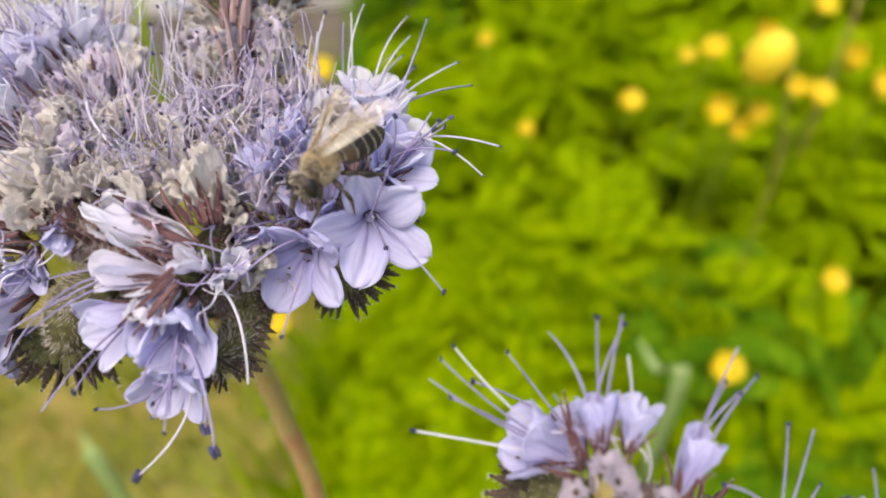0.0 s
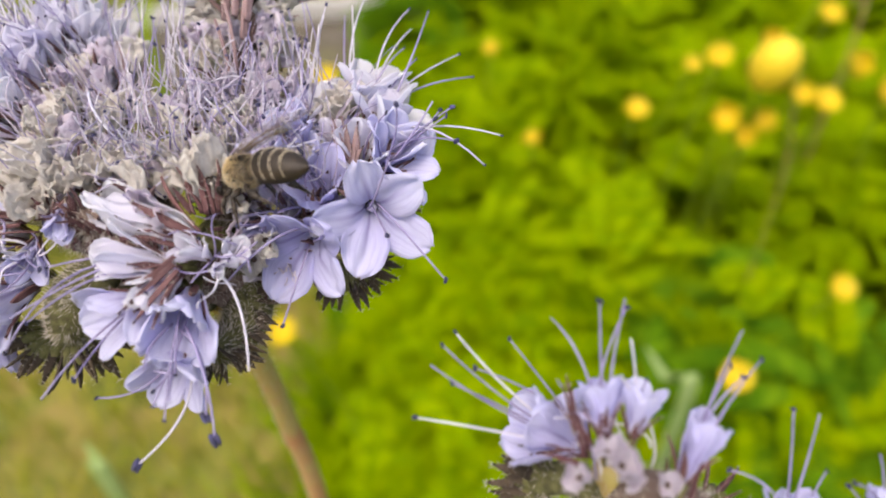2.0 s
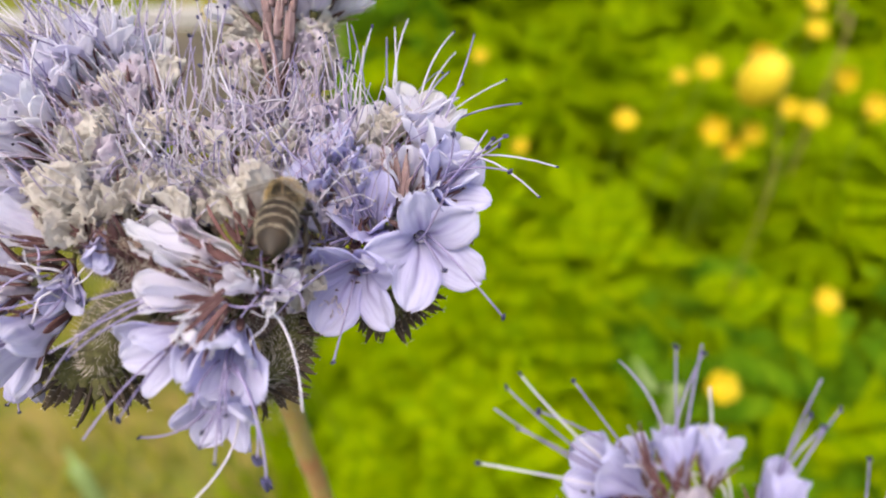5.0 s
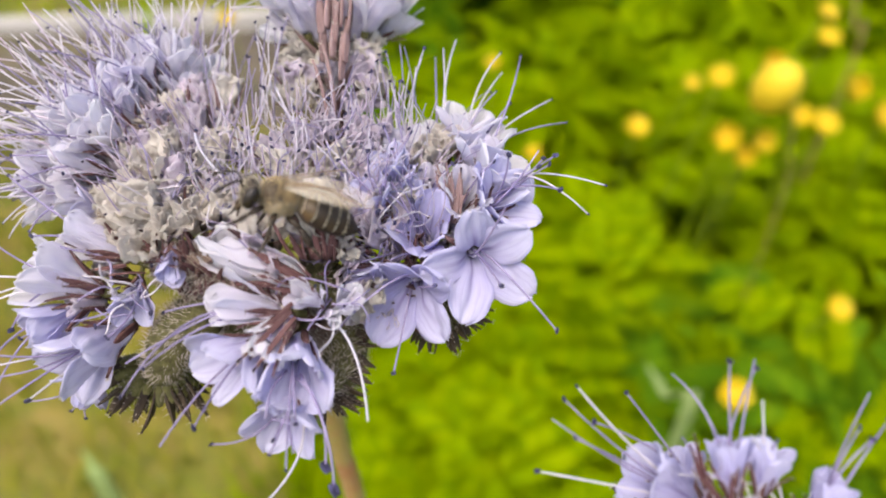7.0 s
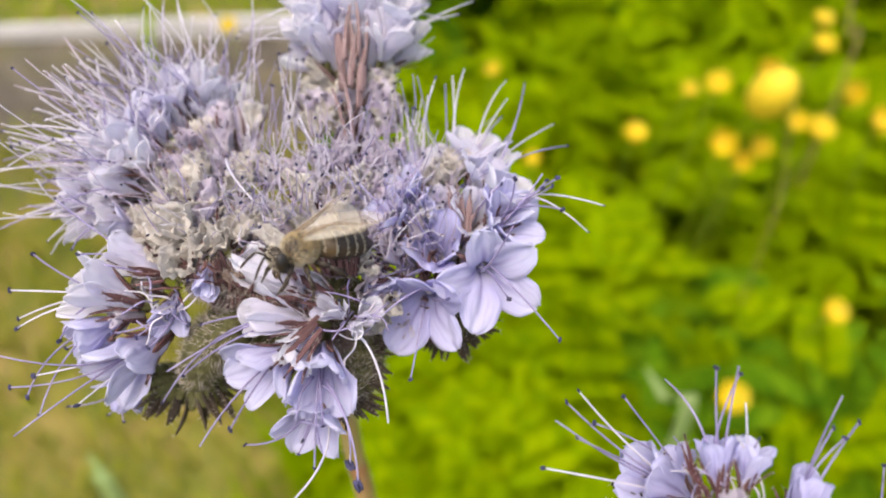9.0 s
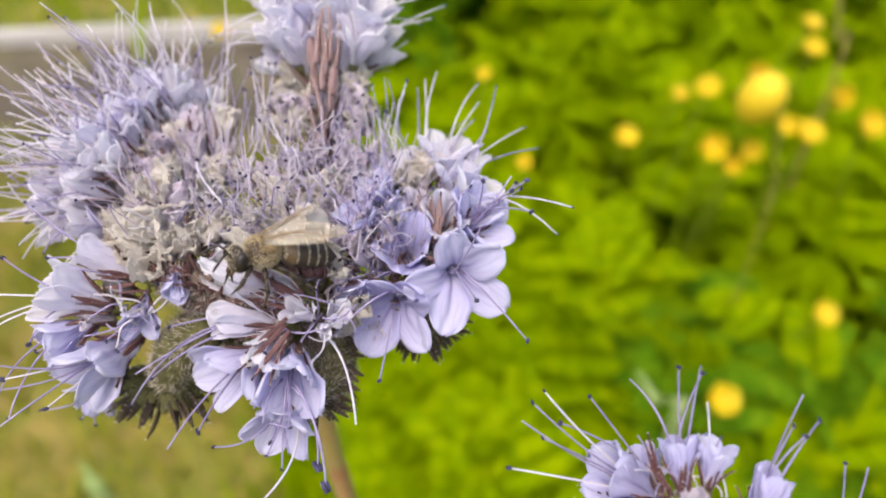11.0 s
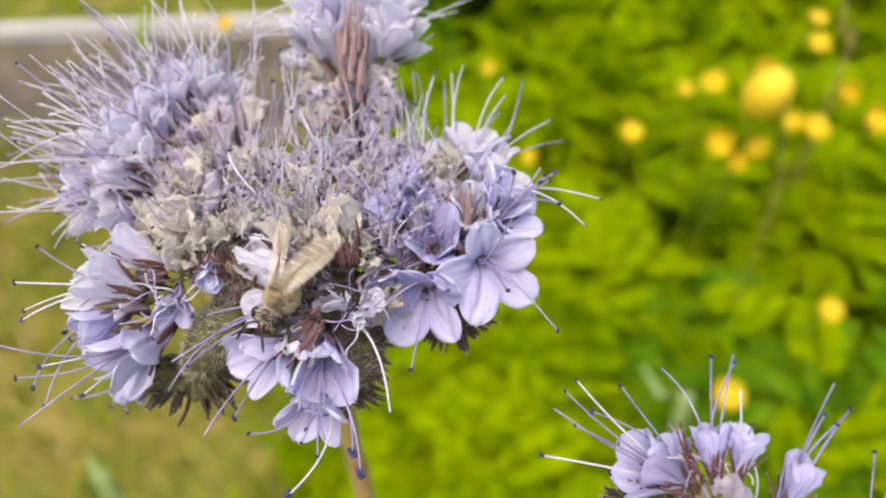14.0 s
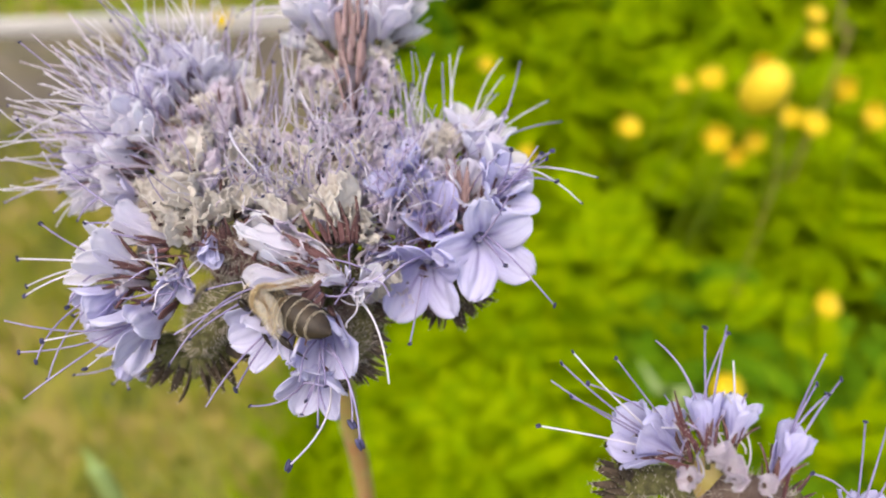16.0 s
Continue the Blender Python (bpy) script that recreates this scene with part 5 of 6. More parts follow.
    # wings, folded back over the abdomen
    for s in (-1, 1):
        for name, long, broad, spread, lift in (("fore_wing", 9.0, 3.1, 13, 16), ("hind_wing", 6.2, 2.2, 21, 12)):
            rows, uvs, n = [], [], 12
            for i in range(n + 1):
                t = i / n
                half = broad * (0.12 + 0.88 * math.sin(math.pi * min(1, 0.10 + 0.80 * t ** 0.9)) ** 0.8) * (1 if t < 0.97 else 0.72)
                row = []
                for k in range(6):
                    u = k / 5
                    x = 0.10 * broad * t + half * (u - 0.74)
                    ripple = 0.05 * math.sin(9 * u + 5 * t) + 0.10 * math.sin(3 * t)
                    row.append(Vector((x, -long * t, ripple)) * MM)
                    uvs.append((u, t))
                rows.append(row)
            verts, faces, uv = sheet(rows, 0.02 * MM, uvs)
            place = Matrix.Translation(Vector((0.95 * s, 0.35 if name == "fore_wing" else -0.5, 1.62 + 0.08 * s)) * MM) @ pose(0, 0, 0, -lift, 26 * s, spread * s) @ Matrix.Diagonal((s, 1, 1, 1))
            wing = part(name, mesh_of(name, verts, faces, [WING], uvs=uv), ob, place)
            for u0, u1, t1 in ((0.5, 5, 1.0), (1.3, 4.2, 0.85), (2.0, 3.0, 0.9), (2.6, 1.6, 0.75), (3.2, 0.6, 0.6)):
                line = []
                for i in range(0, int(n * t1) + 1):
                    w = u0 + (u1 - u0) * i / n
                    a, b = int(min(4, w)), min(4, w) - int(min(4, w))
                    line.append(rows[i][a].lerp(rows[i][a + 1], b) + Vector((0, 0, 0.02 * MM)))
                v, f = tube(line, [0.045 * MM * (1 - 0.5 * i / len(line)) for i in range(len(line))], 5)
                part("vein", mesh_of("vein", v, f, [VEIN]), wing)
    # six legs of three joints
    joints = {
        "fore_leg": ((0.9, 1.4, -1.2), (1.7, 2.3, -2.0), (1.9, 2.9, -3.0), (1.6, 3.5, -3.9)),
        "middle_leg": ((1.1, 0.0, -1.5), (2.6, 0.2, -2.1), (3.1, -0.2, -3.5), (3.2, -0.1, -4.8)),
        "hind_leg": ((1.1, -1.2, -1.4), (2.5, -2.2, -1.7), (3.0, -4.0, -3.2), (3.1, -5.4, -4.2)),
    }
    for s in (-1, 1):
        for name, places in joints.items():
            pts = [Vector((p[0] * s, p[1], p[2])) * MM for p in places]
            v, f = tube([pts[0], pts[0].lerp(pts[1], 0.5), pts[1]], [0.24 * MM, 0.36 * MM, 0.22 * MM], 8)
            leg = part(name, mesh_of("leg", v, f, [CHITIN]), ob)
            flat = 0.46 if name == "hind_leg" else 0.27
            v, f = tube([pts[1], pts[1].lerp(pts[2], 0.6), pts[2]], [0.17 * MM, flat * MM, 0.26 * MM], 8)
            part("tibia", mesh_of("tibia", v, f, [CHITIN]), leg)
            last = pts[3] + (pts[3] - pts[2]) * 0.35
            v, f = tube([pts[2], pts[2].lerp(pts[3], 0.5), pts[3], last], [0.22 * MM, 0.19 * MM, 0.09 * MM, 0.07 * MM], 7)
            part("foot", mesh_of("foot", v, f, [CHITIN]), leg)
            r = random.Random(len(name) + s)
            spots = [(p / MM + Vector([r.uniform(-0.2, 0.2) for _ in range(3)]), [r.uniform(-1, 1) for _ in range(3)]) for p in (pts[k].lerp(pts[k + 1], r.random()) for k in (0, 1, 2) for _ in range(22))]
            hairs("fur", spots, FUR_GREY, leg, (0.2, 0.5), seed=7, width=0.02)
    ob.scale = (0.87, 0.87, 0.87)
    return ob


bee = build_bee()
# seconds; millimetres in the axes of HEAD; the way ahead; the way up through the back
BEE_PATH = [
    (0, (-10.8, 67.8, 7.4), (-0.62, -0.52, -0.59), (-0.20, -0.62, 0.76)),
    (0.5, (-13, 67.9, 8.7), (-0.78, -0.50, -0.37), (0.06, -0.66, 0.75)),
    (1, (-16.2, 70.0, 8.4), (-0.97, 0.12, -0.10), (-0.10, -0.10, 1.0)),
    (1.5, (-16.9, 70.0, 5.8), (-0.95, 0.28, -0.06), (-0.15, -0.25, 0.95)),
    (2, (-18.4, 70, 6.0), (-0.80, 0.58, -0.10), (-0.25, -0.30, 0.92)),
    (2.5, (-20.1, 71.4, 7.1), (-0.35, 0.92, 0.20), (-0.09, -0.24, 0.97)),
    (3, (-18.5, 71.4, 7), (-0.00, 0.94, 0.34), (0.00, -0.34, 0.94)),
    (3.5, (-18.8, 71.3, 6.6), (0.01, 0.90, 0.44), (-0.00, -0.44, 0.90)),
    (3.7, (-18.9, 71.2, 6.6), (0.01, 0.90, 0.45), (-0.00, -0.45, 0.90)),
    (5.8, (-20, 68.9, 7.1), (-0.09, 0.83, 0.56), (0.03, -0.56, 0.83)),
    (6, (-20.2, 69, 7.5), (-0.20, 0.84, 0.51), (-0.04, -0.52, 0.85)),
    (6.5, (-21.3, 68.6, 8.1), (-0.40, 0.70, 0.59), (0.07, -0.62, 0.78)),
    (7, (-24.8, 65.7, 7.6), (-0.85, -0.48, 0.23), (0.44, -0.37, 0.82)),
    (7.5, (-26.1, 65.4, 5.4), (-0.79, -0.61, -0.04), (0.16, -0.27, 0.95)),
    (8, (-24.9, 65.3, 5), (-0.76, -0.64, -0.02), (0.18, -0.25, 0.95)),
    (8.5, (-25.2, 65.6, 5.5), (-0.52, -0.79, -0.33), (0.02, -0.40, 0.92)),
    (9, (-25.4, 65.5, 4.8), (-0.80, -0.56, -0.21), (0.07, -0.43, 0.90)),
    (9.5, (-25.5, 65.4, 4.7), (-0.78, -0.62, -0.05), (0.20, -0.32, 0.93)),
    (10, (-25.6, 65.5, 5.3), (-0.81, -0.58, -0.04), (0.22, -0.36, 0.91)),
    (10.2, (-26.1, 65.5, 5.2), (-0.82, -0.57, -0.04), (0.21, -0.37, 0.90)),
    (12.3, (-24.8, 65.5, 5), (-0.80, -0.57, -0.17), (0.12, -0.43, 0.89)),
    (12.5, (-24.1, 65.1, 6.6), (-0.68, -0.72, -0.14), (0.14, -0.33, 0.93)),
    (13, (-25.3, 65.3, 4.6), (-0.73, -0.65, -0.21), (0.08, -0.39, 0.92)),
    (13.5, (-25.7, 66.8, 3.3), (-0.55, -0.76, -0.34), (-0.01, -0.40, 0.92)),
    (14, (-27.4, 65.9, -0.6), (-0.50, -0.41, -0.76), (-0.17, -0.82, 0.55)),
    (14.5, (-28.4, 67.4, -1.0), (-0.84, -0.08, -0.52), (-0.22, -0.85, 0.48)),
    (15, (-28.1, 66.7, -1.4), (-0.80, 0.25, -0.55), (-0.45, -0.75, 0.48)),
    (15.5, (-27.4, 65.4, -3.4), (-0.76, 0.60, 0.24), (-0.34, -0.66, 0.66)),
    (16, (-29.1, 67.3, -3.7), (-0.80, 0.52, 0.30), (-0.34, -0.74, 0.58)),
]


# ---- ground, edging board, grass ----
def ground_material():
    m = Mat("garden_ground")
    geo = m.t.nodes.new("ShaderNodeNewGeometry")
    place = m.t.nodes.new("ShaderNodeSeparateXYZ")
    m.join(geo.outputs["Position"], place.inputs[0])
    soil = m.ramp(m.noise(22, 6), [(0.3, (0.058, 0.046, 0.031)), (0.5, (0.098, 0.081, 0.057)), (0.7, (0.15, 0.125, 0.092))])
    turf = m.ramp(m.noise(11, 6), [(0.3, (0.085, 0.105, 0.012)), (0.45, (0.19, 0.19, 0.028)), (0.58, (0.27, 0.205, 0.05)), (0.7, (0.33, 0.25, 0.095))])
    slant = m.node("ShaderNodeMath", operation="MULTIPLY_ADD")
    m.join(place.outputs[0], slant.inputs[0])
    slant.inputs[1].default_value = -0.1228
    m.join(place.outputs[1], slant.inputs[2])
    span = m.node("ShaderNodeMapRange", i_From_Min=0.87, i_From_Max=1.09)
    m.join(slant.outputs[0], span.inputs["Value"])
    beyond = m.node("ShaderNodeMapRange", i_From_Min=1.42, i_From_Max=1.46)
    beyond.inputs["To Min"].default_value, beyond.inputs["To Max"].default_value = 1.0, 0.0
    m.join(slant.outputs[0], beyond.inputs["Value"])
    both = m.node("ShaderNodeMath", operation="MULTIPLY")
    m.join(span.outputs[0], both.inputs[0])
    m.join(beyond.outputs[0], both.inputs[1])
    ragged = m.node("ShaderNodeMath", operation="MULTIPLY")
    m.join(both.outputs[0], ragged.inputs[0])
    m.join(m.ramp(m.noise(6, 4), [(0.25, (0.55, 0.55, 0.55)), (0.5, (1, 1, 1))]), ragged.inputs[1])
    m.bump(m.noise(160, 5), 0.6, 0.006)
    bed = m.node("ShaderNodeMapRange", i_From_Min=0.05, i_From_Max=0.12)
    m.join(place.outputs[0], bed.inputs["Value"])
    dug = m.node("ShaderNodeMath", operation="MULTIPLY")
    m.join(bed.outputs[0], dug.inputs[0])
    m.join(beyond.outputs[0], dug.inputs[1])
    return m.finish(m.mix(dug.outputs[0], m.mix(ragged.outputs[0], turf, soil), soil), 0.95)


GROUND = ground_material()
PAINT = plain("weathered_white_paint", [(0.38, 0.36, 0.33), (0.50, 0.48, 0.45), (0.58, 0.57, 0.54)], 6, 0.7, stretch=(0.3, 4, 4), vary=0.0, bump=0.4, deep=0.002)


def leaf_material(name, dark, mid, light, sheer):
    m = Mat(name)
    island = m.t.nodes.new("ShaderNodeNewGeometry").outputs["Random Per Island"]
    colour = m.ramp(island, [(0.0, dark), (0.5, mid), (1.0, light)])
    colour = m.mix(m.mix(1.0, m.noise(40, 4), (0.5, 0.5, 0.5), "MULTIPLY"), colour, mid)
    m.bump(m.noise(180, 3), 0.3, 0.001)
    m.bsdf.inputs['Specular IOR Level'].default_value = 0.03
    return m.finish(colour, 0.7, sheer)


LEAF = leaf_material("leaf_green", (0.145, 0.25, 0.001), (0.26, 0.38, 0.001), (0.38, 0.47, 0.002), 0.45)
# leaf green for deep in the bed, with the shade painted into it
LEAF_SHADE = leaf_material("leaf_shade_green", (0.045, 0.12, 0.005), (0.09, 0.195, 0.005), (0.16, 0.28, 0.007), 0.35)
LEAF_MID = leaf_material("leaf_mid_green", (0.06, 0.15, 0.005), (0.12, 0.25, 0.006), (0.22, 0.36, 0.01), 0.4)
BLADE = leaf_material("grass_blade", (0.16, 0.24, 0.008), (0.30, 0.32, 0.02), (0.46, 0.38, 0.08), 0.4)
YELLOW = plain("buttercup_yellow", [(0.70, 0.50, 0.003), (0.78, 0.60, 0.005), (0.82, 0.67, 0.015)], 90, 0.55, 0.3, vary=0.15, bump=0.1)
YELLOW_DEEP = plain("stamen_yellow", [(0.70, 0.46, 0.01), (0.85, 0.62, 0.03)], 900, 0.6, vary=0.0)
STALK = plain("meadow_stalk", [(0.22, 0.32, 0.01), (0.32, 0.42, 0.02)], 80, 0.6, 0.3, vary=0.1)
RED_STALK = plain("reddish_stalk", [(0.24, 0.18, 0.04), (0.36, 0.24, 0.07)], 80, 0.6, vary=0.1)

verts, faces, n = [], [], 60
for i in range(n + 1):
    for k in range(n + 1):
        x, y = (2 * k / n - 1), (2 * i / n - 1)
        x, y = 60 * x * abs(x) ** 2, 60 * y * abs(y) ** 2
        near = max(0.0, 1 - math.hypot(x, y) / 12)
        verts.append((x, y + 1, 0.02 * noise.noise(Vector((x * 1.3, y * 1.3, 0))) * near))
        if i and k:
            a = i * (n + 1) + k
            faces.append((a - n - 2, a - n - 1, a, a - 1))
tagged(new("ground", mesh_of("ground", verts, faces, [GROUND])), "bare brown soil and thin dry turf", "ground", kind="structure")

# a low white board that edges the bed
board = thing("edging_board", pose(-0.55, 1.330, 0.0, 0, 0, 7), "weathered white-painted timber board edging a garden bed", "edging")
for k in range(3):
    me = bpy.data.meshes.new("plank")
    bm = bmesh.new()
    bmesh.ops.create_cube(bm, size=1.0, matrix=Matrix.Translation(((k - 1) * 1.51, 0, 0.009)) @ Matrix.Diagonal((1.5, 0.028, 0.038, 1)))
    bmesh.ops.bevel(bm, geom=bm.edges[:], offset=0.004, segments=2, affect="EDGES")
    bm.to_mesh(me)
    bm.free()
    me.materials.append(PAINT)
    part("plank", me, board)


def blades(name, count, spot, tall, material, seed, label, category, wide=0.0016):
    """Many bent grass blades in one object; spot(r): a foot."""
    r, verts, faces = random.Random(seed), [], []
    for _ in range(count):
        x, y, z = spot(r)
        a, h, bend = r.uniform(0, math.tau), r.uniform(*tall), r.uniform(0.1, 0.7)
        side = Vector((math.sin(a), -math.cos(a), 0)) * wide
        out = Vector((math.cos(a), math.sin(a), 0))
        b = len(verts)
        for t, w in ((0, 1.0), (0.4, 0.9), (0.75, 0.6)):
            p = Vector((x, y, z)) + out * bend * h * t * t + Vector((0, 0, h * t * (1 - 0.25 * bend * t)))
            verts += [p - side * w, p + side * w]
        verts.append(Vector((x, y, z)) + out * bend * h + Vector((0, 0, h * (1 - 0.25 * bend))))
        faces += [(b, b + 1, b + 3, b + 2), (b + 2, b + 3, b + 5, b + 4), (b + 4, b + 5, b + 6)]
    return tagged(new(name, mesh_of(name, verts, faces, [material])), label, category, kind="stuff")


blades("thin_turf", 7000, lambda r: (r.uniform(-0.9, 0.3), r.uniform(0.05, 1.0), -0.005), (0.02, 0.07), BLADE, 5, "thin yellowish grass on dry soil", "grass")
blades("sparse_turf", 6000, lambda r: (r.uniform(-2.6, 0.2), r.uniform(-1.4, 0.9), -0.005), (0.02, 0.07), BLADE, 8, "thin yellowish grass on dry soil", "grass")
blades("lawn_grass", 11000, lambda r: (lambda x: (x, r.uniform(1.44, 2.9) + 0.1228 * x, -0.005))(r.uniform(-3.0, 2.6) * abs(r.uniform(0.3, 1))), (0.03, 0.10), LEAF, 6, "bright green grass beyond the board", "grass", 0.003)


# ---- the leafy green bed behind the flowers ----
def feather_leaf(long, seed, broad=0.42):
    """Points and faces of a pinnate leaf along +y with toothed, folded leaflets."""
    r, verts, faces = random.Random(seed), [], []
    pairs = 13
    for k in range(pairs + 1):
        t = 0.12 + 0.86 * k / pairs
        size = long * broad * (math.sin(math.pi * (0.15 + 0.72 * t)) ** 0.8)
        arch = -0.30 * long * t * t
        for s in ((-1, 1) if k < pairs else (0,)):
            root = Vector((0, long * t, arch))
            way = Vector((s, 0.55, -0.15 + r.uniform(-0.15, 0.15))).normalized() if s else Vector((0, 1, -0.5)).normalized()
            across = Vector((-way.y, way.x, 0)).normalized() * size * r.uniform(0.13, 0.19)
            b = len(verts)
            fold = Vector((0, 0, size * 0.09))
            verts += [root, root + way * size * 0.35 + across + fold, root + way * size * 0.72 + across * 0.8 + fold, root + way * size, root + way * size * 0.72 - across * 0.8 + fold, root + way * size * 0.35 - across + fold]
            faces += [(b, b + 1, b + 2, b + 3), (b, b + 3, b + 4, b + 5)]
    return verts, faces


LEAVES = [feather_leaf(0.085, s, 0.30 + 0.04 * (s % 3)) for s in range(6)]


def foliage(name, count, spot, grow, material, seed, label):
    """Many pinnate leaves in one object; spot(r): place of a leaf's foot."""
    r, verts, faces = random.Random(seed), [], []
    for _ in range(count):
        place = spot(r)
        if place is None:
            continue
        m = pose(*place, r.uniform(-15, 40), r.uniform(-30, 30), r.uniform(0, 360)) @ Matrix.Scale(r.uniform(*grow), 4)
        v, f = LEAVES[r.randrange(6)]
        b = len(verts)
        verts += [m @ p for p in v]
        faces += [tuple(b + i for i in q) for q in f]
    return tagged(new(name, mesh_of(name, verts, faces, [material])), label, "foliage", kind="stuff")


def canopy(x, y):
    """The height of the leafy bed."""
    edge = min(1.0, max(0.0, (x + 0.08 + 0.02 * y) / 0.10))
    lumps = 0.5 + 0.5 * noise.noise(Vector((x * 7, y * 7, 2.0)))
    level = min(1.0, max(0.0, 1.7 - 1.2 * math.hypot((x - 0.28) / 0.16, (y - 0.46) / 0.15)))  # an even stretch of the bed
    return (0.22 + 0.08 * min(1, y) + 0.11 * (lumps + (0.6 - lumps) * level)) * edge


HOLES = [(0.152, 0.445, 0.045), (0.200, 0.369, 0.026), (0.235, 0.771, 0.046), (0.049, 0.727, 0.042), (0.315, 0.341, 0.03), (0.292, 0.289, 0.032), (0.148, 0.357, 0.02)]


def in_bed(r, low, high, near=0.12, far=1.15, left=-0.15):
    x, y = r.uniform(left, 0.95), r.uniform(near, far)
    top = canopy(x, y)
    gap = noise.noise(Vector((x * 13, y * 13, 5.0))) > 0.62 and low > 0.5
    if top < 0.03 or x > 0.35 + 0.72 * y or gap or any(math.hypot((x - p) / w, (y - q - w) / (2.2 * w)) < 1 for p, q, w in HOLES):
        return None
    return x, y, top * r.uniform(low, high)


foliage("leafy_bed", 7600, lambda r: in_bed(r, 0.72, 1.05, 0.12, 0.12 + 1.0 * (0.35 + 0.65 * r.random())), (0.35, 0.8), LEAF, 11, "dense bright green feathery foliage")
foliage("bed_leaves", 3400, lambda r: in_bed(r, 0.80, 1.06, 0.36, 0.84, 0.04), (0.35, 0.8), LEAF, 17, "dense bright green feathery foliage")
foliage("tall_leaves", 2000, lambda r: in_bed(r, 0.75, 1.1, 1.15 - 0.42 * r.random() ** 0.7, 1.15), (0.6, 1.3), LEAF_MID, 14, "mid-green leafy plants at the back of the bed")
foliage("broad_leaves", 900, lambda r: in_bed(r, 0.75, 1.06, 0.10, 0.36, 0.11), (0.5, 1.0), LEAF_MID, 15, "mid-green leaves at the front of the bed")


def beside_bed(r):
    x, y = r.uniform(0.05, 1.7), r.uniform(-0.5, 1.2)
    if y > 0.05 and x < 0.33 + 0.72 * y:
        return None
    if y <= 0.05 and x < 0.22:
        return None
    return x, y, (0.2 + 0.08 * noise.noise(Vector((x * 6, y * 6, 1)))) * r.uniform(0.5, 1.1) * min(1, (1.75 - x) * 3)


foliage("bed_foliage", 3200, beside_bed, (0.5, 1.1), LEAF, 16, "dense bright green feathery foliage")
# low leaves, coloured darker to paint shade into the gaps
foliage("shaded_leaves", 2200, lambda r: in_bed(r, 0.25, 0.75), (0.6, 1.1), LEAF_SHADE, 12, "green leaves deep in the bed, shade painted into their colour")
blades("low_greens", 2600, lambda r: (r.uniform(-0.14, 0.20), r.uniform(0.06, 0.5), 0.0), (0.05, 0.18), LEAF, 13, "fresh green grass at the foot of the flowers", "grass", 0.003)


# ---- buttercups ----
def buttercup(at, across, lean=(0, -0.4, 1), petals=5, cup=38, seed=1, label="open yellow buttercup on a thin green stalk", foot=None):
    """A yellow flower at a place in metres on its own thin stalk."""
    r = random.Random(seed)
    at = Vector(at)
    foot = Vector(foot or (at.x + r.uniform(-0.04, 0.04), at.y + r.uniform(0.0, 0.06), 0))
    ob = thing("buttercup", Matrix.Translation(foot), label, "flower", "yellow buttercups")
    mid = foot.lerp(at, 0.55) + Vector((r.uniform(-0.02, 0.02), 0.02, 0))
    line = smooth_line([Vector((0, 0, 0)), mid - foot, at - foot], 6)
    v, f = tube(line, [0.0009] * len(line), 6)
    part("stalk", mesh_of("stalk", v, f, [STALK]), ob)
    m = Matrix.Translation(at - foot) @ Vector(lean).to_track_quat("Z", "Y").to_matrix().to_4x4()
    rad = 0.44 * across
    rows, uvs = [], []
    for i in range(7):
        s = i / 6
        a = radians(90 - cup * (0.4 + 0.6 * s))
        half = rad * 0.62 * math.sin(math.pi * (0.12 + 0.72 * s)) ** 0.7
        rows.append([Vector((rad * s * math.sin(a) + rad * 0.06, u * half, rad * s * math.cos(a) + 0.15 * half * u * u)) for u in (-1, -0.5, 0, 0.5, 1)])
    verts, faces, _ = sheet(rows, 0.0004)
    me = mesh_of("petal", verts, faces, [YELLOW])
    for k in range(petals):
        ring = k // 5
        part("petal", me, ob, m @ pose(0, 0, 0, 0, 0, 72 * k + 36 * ring + r.uniform(-5, 5)) @ pose(0, 0, 0.0, 0, -24 * ring + r.uniform(-5, 5)) @ Matrix.Scale(1 - 0.12 * ring, 4))
    fill = 0.3 if petals < 10 else 0.78
    v, f = ball((0, 0, rad * fill * 0.7), [rad * fill, rad * fill, rad * fill * (0.7 if petals < 10 else 1.5)], 8, 12)
    part("centre", mesh_of("centre", v, f, [YELLOW_DEEP]), ob, m)
    return ob


def ahead(x, y, z):
    """A place in metres from millimetres in the axes of HEAD."""
    return HEAD @ (Vector((x, y, z)) * MM)


buttercup(ahead(*(133.9, 546.7, 104)), 0.022, seed=1)
buttercup(ahead(*(227.1, 448.3, -19)), 0.020, (0.1, -0.6, 1), seed=2)
buttercup(ahead(*(155.2, 420.9, -65.7)), 0.023, (0, -0.5, 1), seed=3)
buttercup(ahead(*(172.9, 487.3, 126.4)), 0.021, (-0.3, -0.6, 1), seed=4)
buttercup(ahead(*(188.9, 453.6, 108.5)), 0.040, (0.05, -0.55, 1.0), 15, 78, seed=5, label="full globe-shaped yellow flower above the leaves")
buttercup(ahead(*(191.5, 456, 128.5)), 0.023, (0, -1.0, 0.6), 5, 55, seed=6)
buttercup(ahead(*(274.2, 551.1, 172.6)), 0.022, seed=7)
buttercup(ahead(*(277, 558.2, 193.7)), 0.020, (0.2, -0.3, 1), seed=8)
buttercup(ahead(*(263.5, 496.2, 125.1)), 0.026, (0.2, -1, 0.6), 5, 60, seed=9)
buttercup(ahead(*(243.5, 496.2, 99.3)), 0.023, (-0.1, -0.5, 1), seed=10)
buttercup(ahead(*(231.1, 500.6, 106)), 0.019, (-0.2, -0.8, 0.8), seed=11)
buttercup(ahead(*(171.9, 478.4, 87.5)), 0.027, (-0.1, -1.0, 0.7), 5, 50, seed=12)
